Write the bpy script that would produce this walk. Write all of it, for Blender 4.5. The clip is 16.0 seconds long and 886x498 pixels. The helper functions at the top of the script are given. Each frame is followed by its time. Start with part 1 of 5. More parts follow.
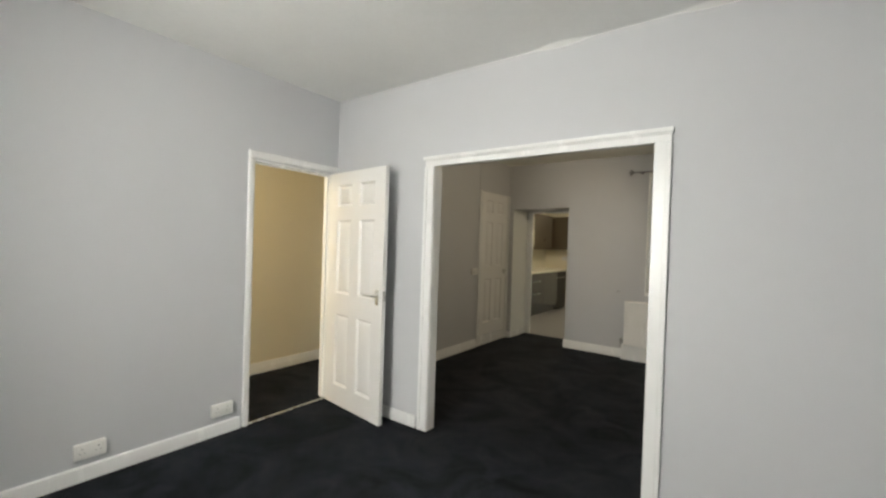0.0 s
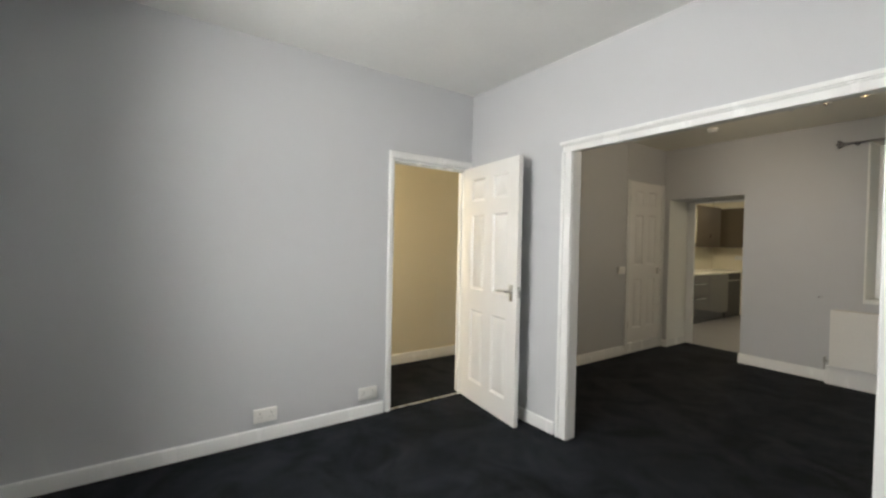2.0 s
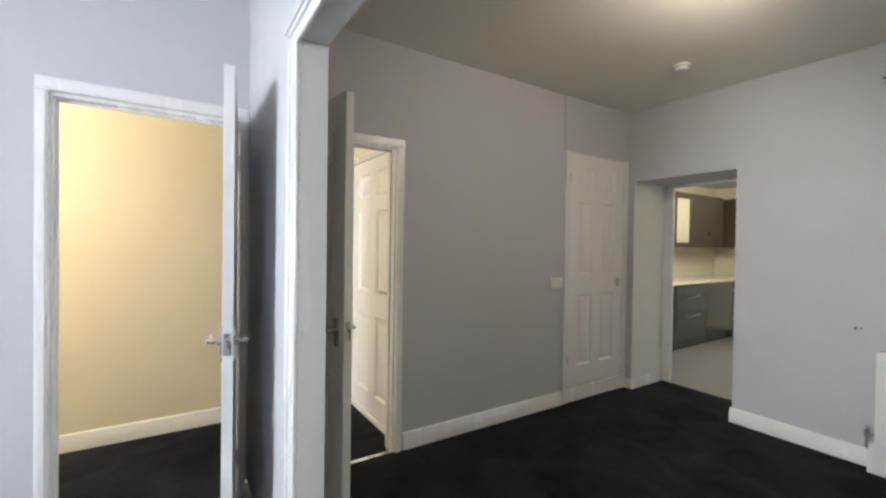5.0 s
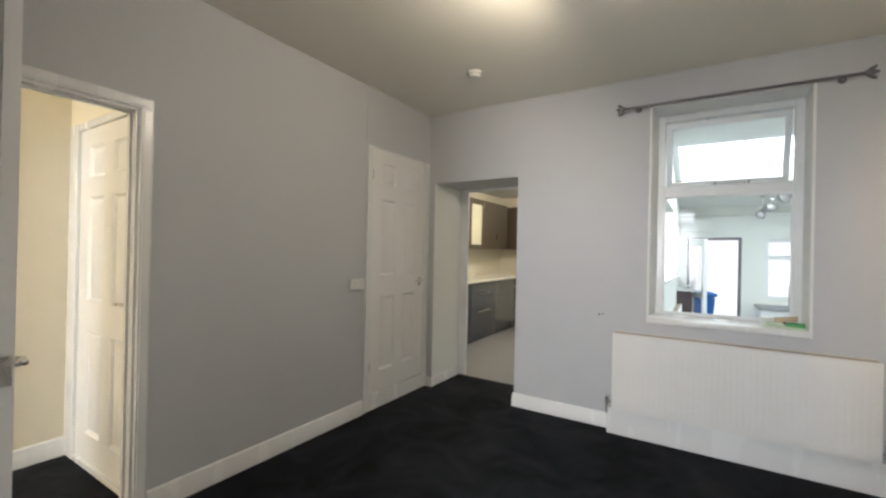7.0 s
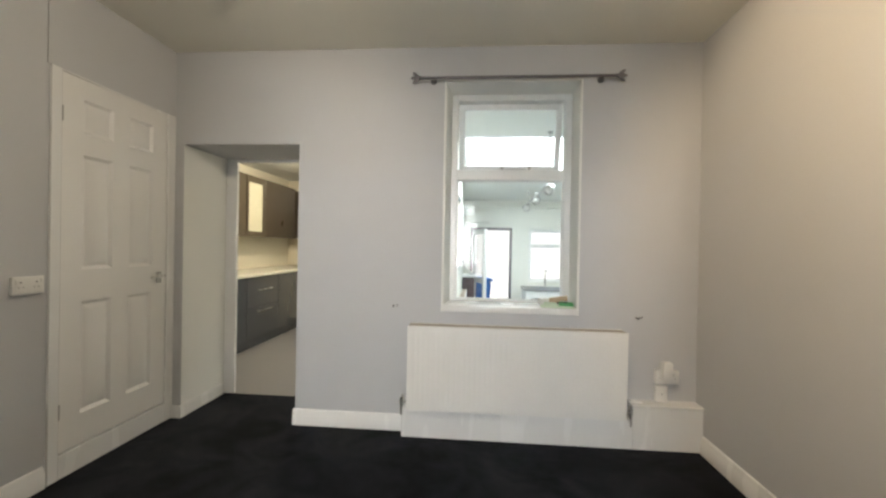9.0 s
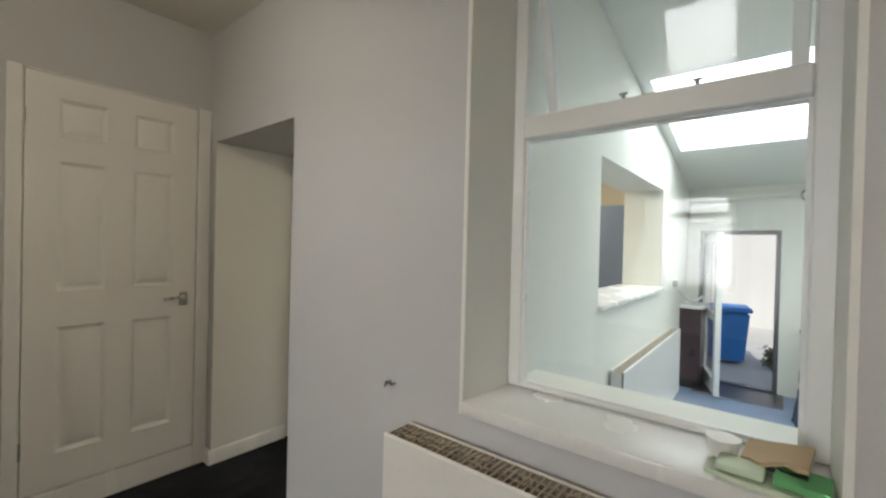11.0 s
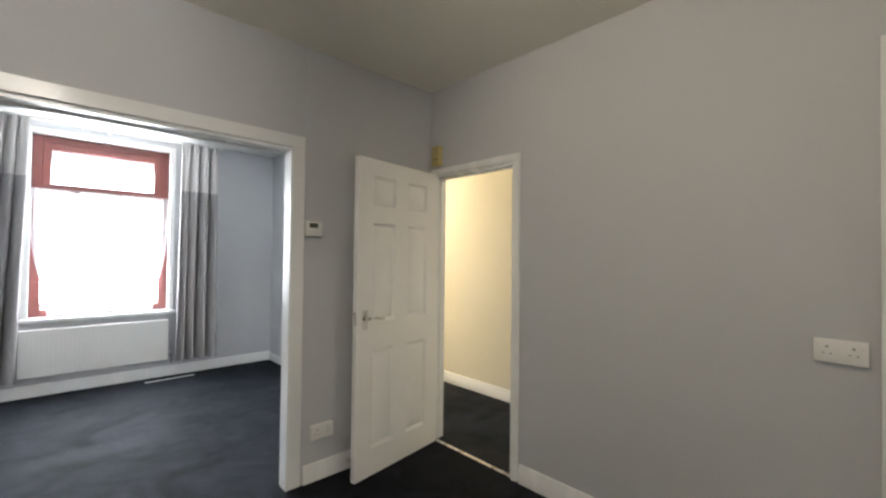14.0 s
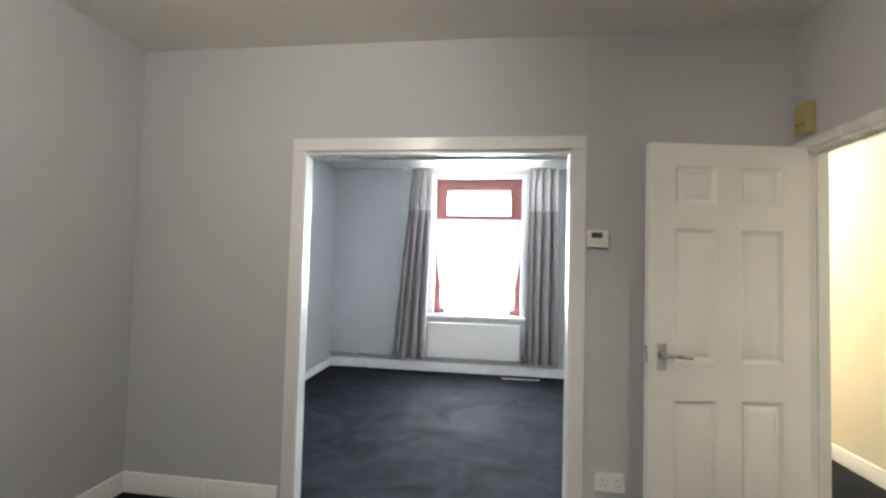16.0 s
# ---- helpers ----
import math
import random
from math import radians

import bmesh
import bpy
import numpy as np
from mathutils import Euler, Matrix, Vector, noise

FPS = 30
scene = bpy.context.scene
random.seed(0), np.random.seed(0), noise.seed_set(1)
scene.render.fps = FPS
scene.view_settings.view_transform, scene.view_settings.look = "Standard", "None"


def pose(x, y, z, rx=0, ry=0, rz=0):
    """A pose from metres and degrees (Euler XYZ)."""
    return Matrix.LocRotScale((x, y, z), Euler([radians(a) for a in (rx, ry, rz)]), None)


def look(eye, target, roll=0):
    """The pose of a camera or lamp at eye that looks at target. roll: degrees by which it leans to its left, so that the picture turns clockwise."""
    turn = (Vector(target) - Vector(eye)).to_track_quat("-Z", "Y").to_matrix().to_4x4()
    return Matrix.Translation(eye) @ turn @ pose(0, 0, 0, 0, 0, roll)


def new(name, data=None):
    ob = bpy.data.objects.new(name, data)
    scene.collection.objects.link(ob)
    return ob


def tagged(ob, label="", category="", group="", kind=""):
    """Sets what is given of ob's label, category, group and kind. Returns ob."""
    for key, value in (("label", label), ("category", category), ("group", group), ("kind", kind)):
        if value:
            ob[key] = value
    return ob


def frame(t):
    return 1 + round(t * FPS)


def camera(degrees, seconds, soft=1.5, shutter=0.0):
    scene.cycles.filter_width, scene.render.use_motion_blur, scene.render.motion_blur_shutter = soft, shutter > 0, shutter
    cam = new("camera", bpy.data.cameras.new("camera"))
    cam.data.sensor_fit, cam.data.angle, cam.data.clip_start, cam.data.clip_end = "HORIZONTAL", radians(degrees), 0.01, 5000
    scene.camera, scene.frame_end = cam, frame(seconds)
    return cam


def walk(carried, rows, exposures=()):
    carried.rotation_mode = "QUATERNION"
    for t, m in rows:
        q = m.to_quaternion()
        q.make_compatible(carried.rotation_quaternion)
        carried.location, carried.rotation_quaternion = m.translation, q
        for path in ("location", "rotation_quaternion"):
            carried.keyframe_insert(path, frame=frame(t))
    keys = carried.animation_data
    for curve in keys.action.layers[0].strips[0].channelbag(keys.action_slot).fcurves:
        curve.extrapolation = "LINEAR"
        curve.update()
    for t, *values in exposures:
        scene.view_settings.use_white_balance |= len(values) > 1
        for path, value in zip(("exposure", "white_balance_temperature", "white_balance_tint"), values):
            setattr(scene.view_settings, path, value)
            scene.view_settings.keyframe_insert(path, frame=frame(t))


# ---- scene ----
cam = camera(93.7, 16.0, soft=2.4)
PATH = [
    (0, (2.992, -2.457, 1.408), (1.813, -0.842, 1.385), 1.9),
    (0.5, (3.006, -2.515, 1.413), (1.647, -1.048, 1.381), 1.8),
    (1, (2.992, -2.545, 1.41), (1.502, -1.211, 1.373), 1.6),
    (1.5, (2.993, -2.519, 1.369), (1.414, -1.292, 1.341), 1.3),
    (2, (2.927, -2.343, 1.345), (1.288, -1.198, 1.314), 1.2),
    (2.5, (2.808, -2.008, 1.365), (1.125, -0.928, 1.336), 0.9),
    (3, (2.811, -1.538, 1.382), (1.091, -0.517, 1.346), 0.7),
    (3.2, (2.792, -1.368, 1.372), (1.060, -0.369, 1.340), 0.6),
    (5.3, (2.400, -0.203, 1.360), (0.746, 0.921, 1.341), 0.9),
    (5.5, (2.386, -0.132, 1.353), (0.773, 1.052, 1.335), 1.0),
    (6, (2.385, -0.029, 1.342), (0.906, 1.317, 1.33), 1.2),
    (6.5, (2.364, 0.002, 1.354), (1.071, 1.527, 1.345), 1.3),
    (7, (2.311, -0.035, 1.333), (1.248, 1.659, 1.338), 1.2),
    (7.5, (2.234, -0.08, 1.329), (1.439, 1.756, 1.328), 1.2),
    (8, (2.166, -0.039, 1.291), (1.671, 1.898, 1.286), 1.1),
    (8.5, (2.188, 0.145, 1.286), (1.942, 2.129, 1.273), 1.1),
    (8.7, (2.168, 0.276, 1.272), (2.017, 2.270, 1.260), 1.1),
    (10.8, (2.761, 2.115, 1.390), (1.712, 3.818, 1.370), 1.3),
    (11, (2.762, 2.25, 1.383), (1.51, 3.81, 1.365), 1.4),
    (11.5, (2.729, 2.495, 1.405), (1.017, 3.528, 1.396), 1.5),
    (12, (2.676, 2.626, 1.406), (0.705, 2.962, 1.395), 1.7),
    (12.5, (2.605, 2.606, 1.435), (0.629, 2.298, 1.424), 1.3),
    (13, (2.488, 2.598, 1.447), (0.665, 1.777, 1.419), 1.1),
    (13.5, (2.322, 2.536, 1.4), (0.692, 1.377, 1.41), 0.6),
    (14, (2.123, 2.475, 1.385), (0.75, 1.022, 1.417), 0.7),
    (14.5, (1.958, 2.403, 1.411), (0.896, 0.709, 1.442), 0.6),
    (15, (1.78, 2.414, 1.396), (1.094, 0.536, 1.45), 1.0),
    (15.5, (1.618, 2.397, 1.379), (1.377, 0.413, 1.449), 1.5),
    (16, (1.491, 2.342, 1.386), (1.737, 0.359, 1.46), 1.5),
]
EXPOSURES = [(0.0, -0.37, 6720, 5), (0.5, -0.33, 6700, 5), (1.0, -0.40, 6680, 6), (1.6, -0.42, 6600, 7), (2.5, -0.22, 6520, 6), (3.2, -0.10, 6520, 7), (5.3, 0.32, 5700, 9), (6.0, 0.40, 5650, 9), (7.0, 0.42, 5880, 9), (8.7, 0.50, 6200, 8), (10.8, 0.05, 6250, 6), (11.4, -0.02, 6450, 18), (12.0, 0.50, 6500, 33), (12.8, 0.78, 5900, 10), (14.0, 0.5, 5880, 8), (16.0, 0.74, 5850, 8)]
walk(cam, [(t, look(eye, target, roll)) for t, eye, target, roll in PATH], EXPOSURES)
SPOTW = 22  # watts of each dining spot

# ---------------- world, sun, large lights ----------------
world = bpy.data.worlds.new("sky")
scene.world = world
world.use_nodes = True
_wn = world.node_tree.nodes
_sky = _wn.new("ShaderNodeTexSky")
_sky.sky_type = "NISHITA"
_sky.sun_disc = False
_sky.sun_elevation = radians(49)
_sky.sun_rotation = radians(172)
_sky.air_density, _sky.dust_density = 1.0, 2.5
world.node_tree.links.new(_sky.outputs[0], _wn["Background"].inputs[0])
_wn["Background"].inputs[1].default_value = 0.13


def lamp(name, kind, m, energy, colour, size=0.1, size_y=None, spot=None):
    data = bpy.data.lights.new(name, kind)
    data.energy, data.color = energy, colour
    if kind == "AREA":
        data.shape, data.size, data.size_y = "RECTANGLE", size, size_y or size
    elif kind == "SUN":
        data.angle = size
    else:
        data.shadow_soft_size = size
    if spot:
        data.spot_size, data.spot_blend = radians(spot), 0.6
    ob = new(name, data)
    ob.matrix_world = m
    return ob


lamp("sun", "SUN", look((1.2, -8.6, 7.0), (1.5, -2.6, 0.0)), 3.0, (1.0, 0.95, 0.88), radians(0.5))
# daylight standing in the openings
lamp("front_window_daylight", "AREA", look((1.70, -3.48, 1.56), (1.70, -2.1, 1.10)), 184, (1.0, 0.985, 0.965), 1.1, 1.55)
lamp("skylight_daylight", "AREA", look((3.0, 6.2, 3.15), (3.0, 5.7, 0.0)), 70, (1.0, 1.0, 0.95), 1.8, 1.8)
# lamps of the house
lamp("hall_bulb", "POINT", pose(-0.55, -2.25, 2.30), 74, (1.0, 0.85, 0.64), 0.08)
lamp("kitchen_bulb", "POINT", pose(0.4, 5.4, 2.20), 42, (1.0, 0.86, 0.66), 0.06)

# ---------------- materials ----------------


def mat(name, colour, rough=0.6, metal=0.0, vary=0.05, scale=3.0, fine=120.0, bump=0.05, fine_vary=0.03, rough_vary=0.08, dist=0.002, stretch=None, coat=0.0):
    """A painted or plain surface: colour and gloss drift at a large and at a fine scale, with fine relief."""
    m = bpy.data.materials.new(name)
    m.use_nodes = True
    nt = m.node_tree
    n, l = nt.nodes, nt.links
    b = n["Principled BSDF"]
    co = n.new("ShaderNodeTexCoord")
    src = co.outputs["Object"]
    if stretch:
        mp = n.new("ShaderNodeMapping")
        mp.inputs["Scale"].default_value = stretch
        l.new(src, mp.inputs[0])
        src = mp.outputs[0]
    big = n.new("ShaderNodeTexNoise")
    big.inputs["Scale"].default_value, big.inputs["Detail"].default_value = scale, 4
    small = n.new("ShaderNodeTexNoise")
    small.inputs["Scale"].default_value, small.inputs["Detail"].default_value = fine, 3
    l.new(src, big.inputs["Vector"])
    l.new(src, small.inputs["Vector"])
    add = n.new("ShaderNodeMath")
    add.operation = "MULTIPLY_ADD"
    l.new(big.outputs[0], add.inputs[0])
    add.inputs[1].default_value = vary * 2
    off = n.new("ShaderNodeMath")
    off.operation = "MULTIPLY_ADD"
    l.new(small.outputs[0], off.inputs[0])
    off.inputs[1].default_value = fine_vary * 2
    off.inputs[2].default_value = 1 - vary - fine_vary
    l.new(off.outputs[0], add.inputs[2])
    mul = n.new("ShaderNodeMix")
    mul.data_type, mul.blend_type = "RGBA", "MULTIPLY"
    mul.inputs[0].default_value = 1.0
    mul.inputs[6].default_value = (*colour, 1)
    l.new(add.outputs[0], mul.inputs[7])
    l.new(mul.outputs[2], b.inputs["Base Color"])
    rr = n.new("ShaderNodeMath")
    rr.operation = "MULTIPLY_ADD"
    l.new(big.outputs[0], rr.inputs[0])
    rr.inputs[1].default_value, rr.inputs[2].default_value = rough_vary * 2, rough - rough_vary
    l.new(rr.outputs[0], b.inputs["Roughness"])
    b.inputs["Metallic"].default_value = metal
    b.inputs["Coat Weight"].default_value = coat
    if bump:
        bp = n.new("ShaderNodeBump")
        bp.inputs["Strength"].default_value, bp.inputs["Distance"].default_value = bump, dist
        l.new(small.outputs[0], bp.inputs["Height"])
        l.new(bp.outputs[0], b.inputs["Normal"])
    return m


def glass_mat(name, tint=(1, 1, 1), rough=0.0):
    m = bpy.data.materials.new(name)
    m.use_nodes = True
    b = m.node_tree.nodes["Principled BSDF"]
    b.inputs["Base Color"].default_value = (*tint, 1)
    b.inputs["Transmission Weight"].default_value = 1.0
    b.inputs["Roughness"].default_value = rough
    b.inputs["IOR"].default_value = 1.36
    return m


def glow_mat(name, colour, strength):
    m = bpy.data.materials.new(name)
    m.use_nodes = True
    b = m.node_tree.nodes["Principled BSDF"]
    b.inputs["Base Color"].default_value = (*colour, 1)
    b.inputs["Emission Color"].default_value = (*colour, 1)
    b.inputs["Emission Strength"].default_value = strength
    return m


def carpet_mat():
    """Charcoal cut-pile carpet: fibres, and large patches where the pile has been brushed one way or the other."""
    m = bpy.data.materials.new("charcoal_carpet")
    m.use_nodes = True
    nt = m.node_tree
    n, l = nt.nodes, nt.links
    b = n["Principled BSDF"]
    co = n.new("ShaderNodeTexCoord")
    patch = n.new("ShaderNodeTexNoise")
    patch.inputs["Scale"].default_value, patch.inputs["Detail"].default_value = 2.4, 6
    patch.inputs["Roughness"].default_value, patch.inputs["Distortion"].default_value = 0.62, 1.1
    fibre = n.new("ShaderNodeTexNoise")
    fibre.inputs["Scale"].default_value, fibre.inputs["Detail"].default_value = 260, 4
    l.new(co.outputs["Object"], patch.inputs["Vector"])
    l.new(co.outputs["Object"], fibre.inputs["Vector"])
    ramp = n.new("ShaderNodeValToRGB")
    ramp.color_ramp.elements[0].position, ramp.color_ramp.elements[0].color = 0.36, (0.0085, 0.0092, 0.0110, 1)
    ramp.color_ramp.elements[1].position, ramp.color_ramp.elements[1].color = 0.68, (0.0250, 0.0275, 0.0335, 1)
    l.new(patch.outputs[0], ramp.inputs[0])
    mul = n.new("ShaderNodeMix")
    mul.data_type, mul.blend_type = "RGBA", "MULTIPLY"
    mul.inputs[0].default_value = 0.7
    l.new(ramp.outputs[0], mul.inputs[6])
    fr = n.new("ShaderNodeValToRGB")
    fr.color_ramp.elements[0].position, fr.color_ramp.elements[0].color = 0.3, (0.45, 0.45, 0.45, 1)
    fr.color_ramp.elements[1].position, fr.color_ramp.elements[1].color = 0.7, (1.4, 1.4, 1.4, 1)
    l.new(fibre.outputs[0], fr.inputs[0])
    l.new(fr.outputs[0], mul.inputs[7])
    l.new(mul.outputs[2], b.inputs["Base Color"])
    b.inputs["Roughness"].default_value = 0.62
    b.inputs["Specular IOR Level"].default_value = 0.03
    bp = n.new("ShaderNodeBump")
    bp.inputs["Strength"].default_value, bp.inputs["Distance"].default_value = 0.7, 0.006
    l.new(fibre.outputs[0], bp.inputs["Height"])
    bp2 = n.new("ShaderNodeBump")
    bp2.inputs["Strength"].default_value, bp2.inputs["Distance"].default_value = 0.4, 0.02
    l.new(patch.outputs[0], bp2.inputs["Height"])
    l.new(bp.outputs[0], bp2.inputs["Normal"])
    l.new(bp2.outputs[0], b.inputs["Normal"])
    return m


def net_mat():
    m = bpy.data.materials.new("white_net")
    m.use_nodes = True
    nt = m.node_tree
    n, l = nt.nodes, nt.links
    n.remove(n["Principled BSDF"])
    tr, tl, df = n.new("ShaderNodeBsdfTransparent"), n.new("ShaderNodeBsdfTranslucent"), n.new("ShaderNodeBsdfDiffuse")
    for s in (tl, df):
        s.inputs[0].default_value = (0.92, 0.94, 0.95, 1)
    a, c = n.new("ShaderNodeMixShader"), n.new("ShaderNodeMixShader")
    a.inputs[0].default_value, c.inputs[0].default_value = 0.45, 0.62
    l.new(tl.outputs[0], a.inputs[1])
    l.new(df.outputs[0], a.inputs[2])
    l.new(tr.outputs[0], c.inputs[1])
    l.new(a.outputs[0], c.inputs[2])
    l.new(c.outputs[0], n["Material Output"].inputs[0])
    return m


# white translucent sheet that stands for glaring sky behind the rooflight
def sky_sheet_mat():
    m = bpy.data.materials.new("white_sky_sheet")
    m.use_nodes = True
    nt = m.node_tree
    n, l = nt.nodes, nt.links
    n.remove(n["Principled BSDF"])
    tl, df, a = n.new("ShaderNodeBsdfTranslucent"), n.new("ShaderNodeBsdfDiffuse"), n.new("ShaderNodeMixShader")
    tl.inputs[0].default_value = df.inputs[0].default_value = (0.90, 0.94, 0.95, 1)
    a.inputs[0].default_value = 0.3
    l.new(tl.outputs[0], a.inputs[1])
    l.new(df.outputs[0], a.inputs[2])
    l.new(a.outputs[0], n["Material Output"].inputs[0])
    return m


def artex_mat():
    """Old white ceiling: patched plaster with rough raised flakes."""
    m = mat("old_ceiling_paint", (0.80, 0.80, 0.78), 0.85, vary=0.07, scale=1.6, fine=34, bump=0.0)
    nt = m.node_tree
    n, l = nt.nodes, nt.links
    co = n.new("ShaderNodeTexCoord")
    flake = n.new("ShaderNodeTexNoise")
    flake.inputs["Scale"].default_value, flake.inputs["Detail"].default_value, flake.inputs["Roughness"].default_value = 7.0, 8, 0.7
    l.new(co.outputs["Object"], flake.inputs["Vector"])
    ramp = n.new("ShaderNodeValToRGB")
    ramp.color_ramp.elements[0].position, ramp.color_ramp.elements[1].position = 0.56, 0.66
    l.new(flake.outputs[0], ramp.inputs[0])
    bp = n.new("ShaderNodeBump")
    bp.inputs["Strength"].default_value, bp.inputs["Distance"].default_value = 0.35, 0.006
    l.new(ramp.outputs[0], bp.inputs["Height"])
    l.new(bp.outputs[0], n["Principled BSDF"].inputs["Normal"])
    return m


M_GREY = mat("grey_wall_paint", (0.54, 0.545, 0.56), 0.75, vary=0.03, scale=1.4, fine=170, bump=0.12, dist=0.0015)
M_CREAM = mat("cream_wall_paint", (0.80, 0.735, 0.58), 0.75, vary=0.03, scale=1.3, fine=170, bump=0.12, dist=0.0015)
M_WHITEWALL = mat("white_wall_paint", (0.80, 0.81, 0.755), 0.7, vary=0.03, scale=1.5, fine=150, bump=0.1, dist=0.0015)
M_REVEAL = mat("off_white_reveal_paint", (0.82, 0.82, 0.79), 0.6, vary=0.03, scale=2.5, fine=150, bump=0.1)
M_CEIL = mat("ceiling_paint", (0.80, 0.78, 0.70), 0.85, vary=0.03, scale=1.4, fine=140, bump=0.12, dist=0.0015)
M_ARTEX = artex_mat()
M_CARPET = carpet_mat()
M_GLOSS = mat("white_gloss_paint", (0.81, 0.81, 0.80), 0.26, vary=0.02, scale=6, fine=60, bump=0.0, fine_vary=0.01, stretch=(1, 1, 0.15))
M_DOOR = mat("white_door_paint", (0.80, 0.79, 0.77), 0.40, vary=0.02, scale=4, fine=90, bump=0.02, fine_vary=0.012, stretch=(1, 1, 0.08))
M_UPVC = mat("white_upvc", (0.82, 0.83, 0.82), 0.30, vary=0.015, scale=5, fine=80, bump=0.0, fine_vary=0.008)
M_RAD = mat("white_radiator_enamel", (0.80, 0.79, 0.76), 0.35, vary=0.03, scale=6, fine=60, bump=0.03)
M_GRILLE = mat("dusty_radiator_grille", (0.46, 0.40, 0.32), 0.6, vary=0.25, scale=14, fine=90, bump=0.1)
M_PLASTIC = mat("white_plastic", (0.78, 0.77, 0.74), 0.38, vary=0.02, scale=12, fine=90, bump=0.02)
M_CHROME = mat("brushed_chrome", (0.62, 0.61, 0.59), 0.28, 1.0, vary=0.06, scale=20, fine=200, bump=0.03)
M_STEEL = mat("dull_steel", (0.42, 0.41, 0.40), 0.42, 1.0, vary=0.12, scale=24, fine=200, bump=0.05)
M_PEWTER = mat("dark_pewter", (0.20, 0.19, 0.20), 0.38, 0.9, vary=0.15, scale=30, fine=160, bump=0.1)
M_DARK = mat("black_plastic", (0.03, 0.03, 0.032), 0.45, vary=0.1, scale=20, fine=120, bump=0.03)
M_WOOD = mat("mahogany_window_frame", (0.20, 0.062, 0.052), 0.4, vary=0.18, scale=3, fine=26, bump=0.08, fine_vary=0.12, stretch=(1, 1, 0.2))
M_CURT_TOP = mat("silver_curtain_satin", (0.58, 0.56, 0.54), 0.42, vary=0.05, scale=5, fine=240, bump=0.03, fine_vary=0.015, stretch=(1, 1, 0.2))
M_CURT_LOW = mat("pewter_curtain_satin", (0.34, 0.325, 0.32), 0.30, vary=0.08, scale=5, fine=240, bump=0.03, fine_vary=0.015, stretch=(1, 1, 0.2))
M_NET = net_mat()
M_UNIT = mat("anthracite_gloss_unit", (0.062, 0.066, 0.075), 0.16, vary=0.05, scale=3, fine=60, bump=0.0, coat=0.4)
M_UNITUP = mat("brown_gloss_unit", (0.085, 0.066, 0.043), 0.30, vary=0.06, scale=3, fine=60, bump=0.0, coat=0.1)
M_WORKTOP = mat("cream_worktop", (0.78, 0.74, 0.62), 0.3, vary=0.05, scale=12, fine=160, bump=0.02)
M_CREAM_PANEL = mat("cream_door_panel", (0.66, 0.62, 0.46), 0.25, vary=0.05, scale=5, fine=90, bump=0.02)
M_VINYL = mat("grey_vinyl_floor", (0.235, 0.225, 0.22), 0.4, vary=0.10, scale=3.5, fine=90, bump=0.05)
M_EXFLOOR = mat("blue_grey_vinyl_floor", (0.20, 0.27, 0.40), 0.35, vary=0.10, scale=3, fine=80, bump=0.05)
M_GLASS = glass_mat("window_glass")
M_CONC = mat("pale_concrete", (0.52, 0.51, 0.48), 0.85, vary=0.15, scale=1.2, fine=60, bump=0.25)
M_RENDER = mat("pale_outside_render", (0.66, 0.65, 0.62), 0.85, vary=0.1, scale=1.1, fine=70, bump=0.3)
M_SLATE = mat("roof_slate", (0.24, 0.24, 0.26), 0.75, vary=0.2, scale=2, fine=40, bump=0.3)
M_BIN = mat("blue_bin_plastic", (0.04, 0.21, 0.60), 0.45, vary=0.08, scale=4, fine=90, bump=0.05)
M_LEAF = mat("shrub_leaf", (0.06, 0.12, 0.035), 0.55, vary=0.3, scale=9, fine=60, bump=0.05)
M_CARD = mat("brown_cardboard", (0.50, 0.38, 0.24), 0.8, vary=0.1, scale=10, fine=150, bump=0.12)
M_GREEN = mat("green_cloth", (0.16, 0.48, 0.20), 0.85, vary=0.12, scale=24, fine=220, bump=0.3)
M_PALEGREEN = mat("pale_green_paper", (0.62, 0.72, 0.56), 0.8, vary=0.08, scale=12, fine=160, bump=0.1)
M_OCHRE = mat("yellowed_plastic", (0.50, 0.42, 0.18), 0.5, vary=0.08, scale=9, fine=90, bump=0.03)
# grey for the shade inside socket holes and the alarm's vent
M_HOLE_SHADE = mat("hole_shade_grey", (0.30, 0.29, 0.28), 0.6, vary=0.05, scale=30, fine=120, bump=0.0)
M_SKY_SHEET = sky_sheet_mat()
M_TALL = mat("blue_grey_gloss_unit", (0.24, 0.31, 0.45), 0.4, vary=0.05, scale=3, fine=60, bump=0.0, coat=0.3)
M_LCD = mat("lcd_grey_green", (0.09, 0.095, 0.065), 0.25, vary=0.03, scale=20, fine=120, bump=0.0)
M_BAG = mat("dark_blue_patterned_cloth", (0.05, 0.07, 0.16), 0.7, vary=0.75, scale=16, fine=120, bump=0.1)
M_MAROON = mat("dark_brown_cupboard_front", (0.075, 0.045, 0.05), 0.3, vary=0.1, scale=6, fine=60, bump=0.02)
M_BULB = glow_mat("spot_bulb_glow", (1.0, 0.72, 0.40), 30.0)
M_LAMPGLASS = glow_mat("opal_lampshade_glow", (1.0, 0.80, 0.52), 4.0)

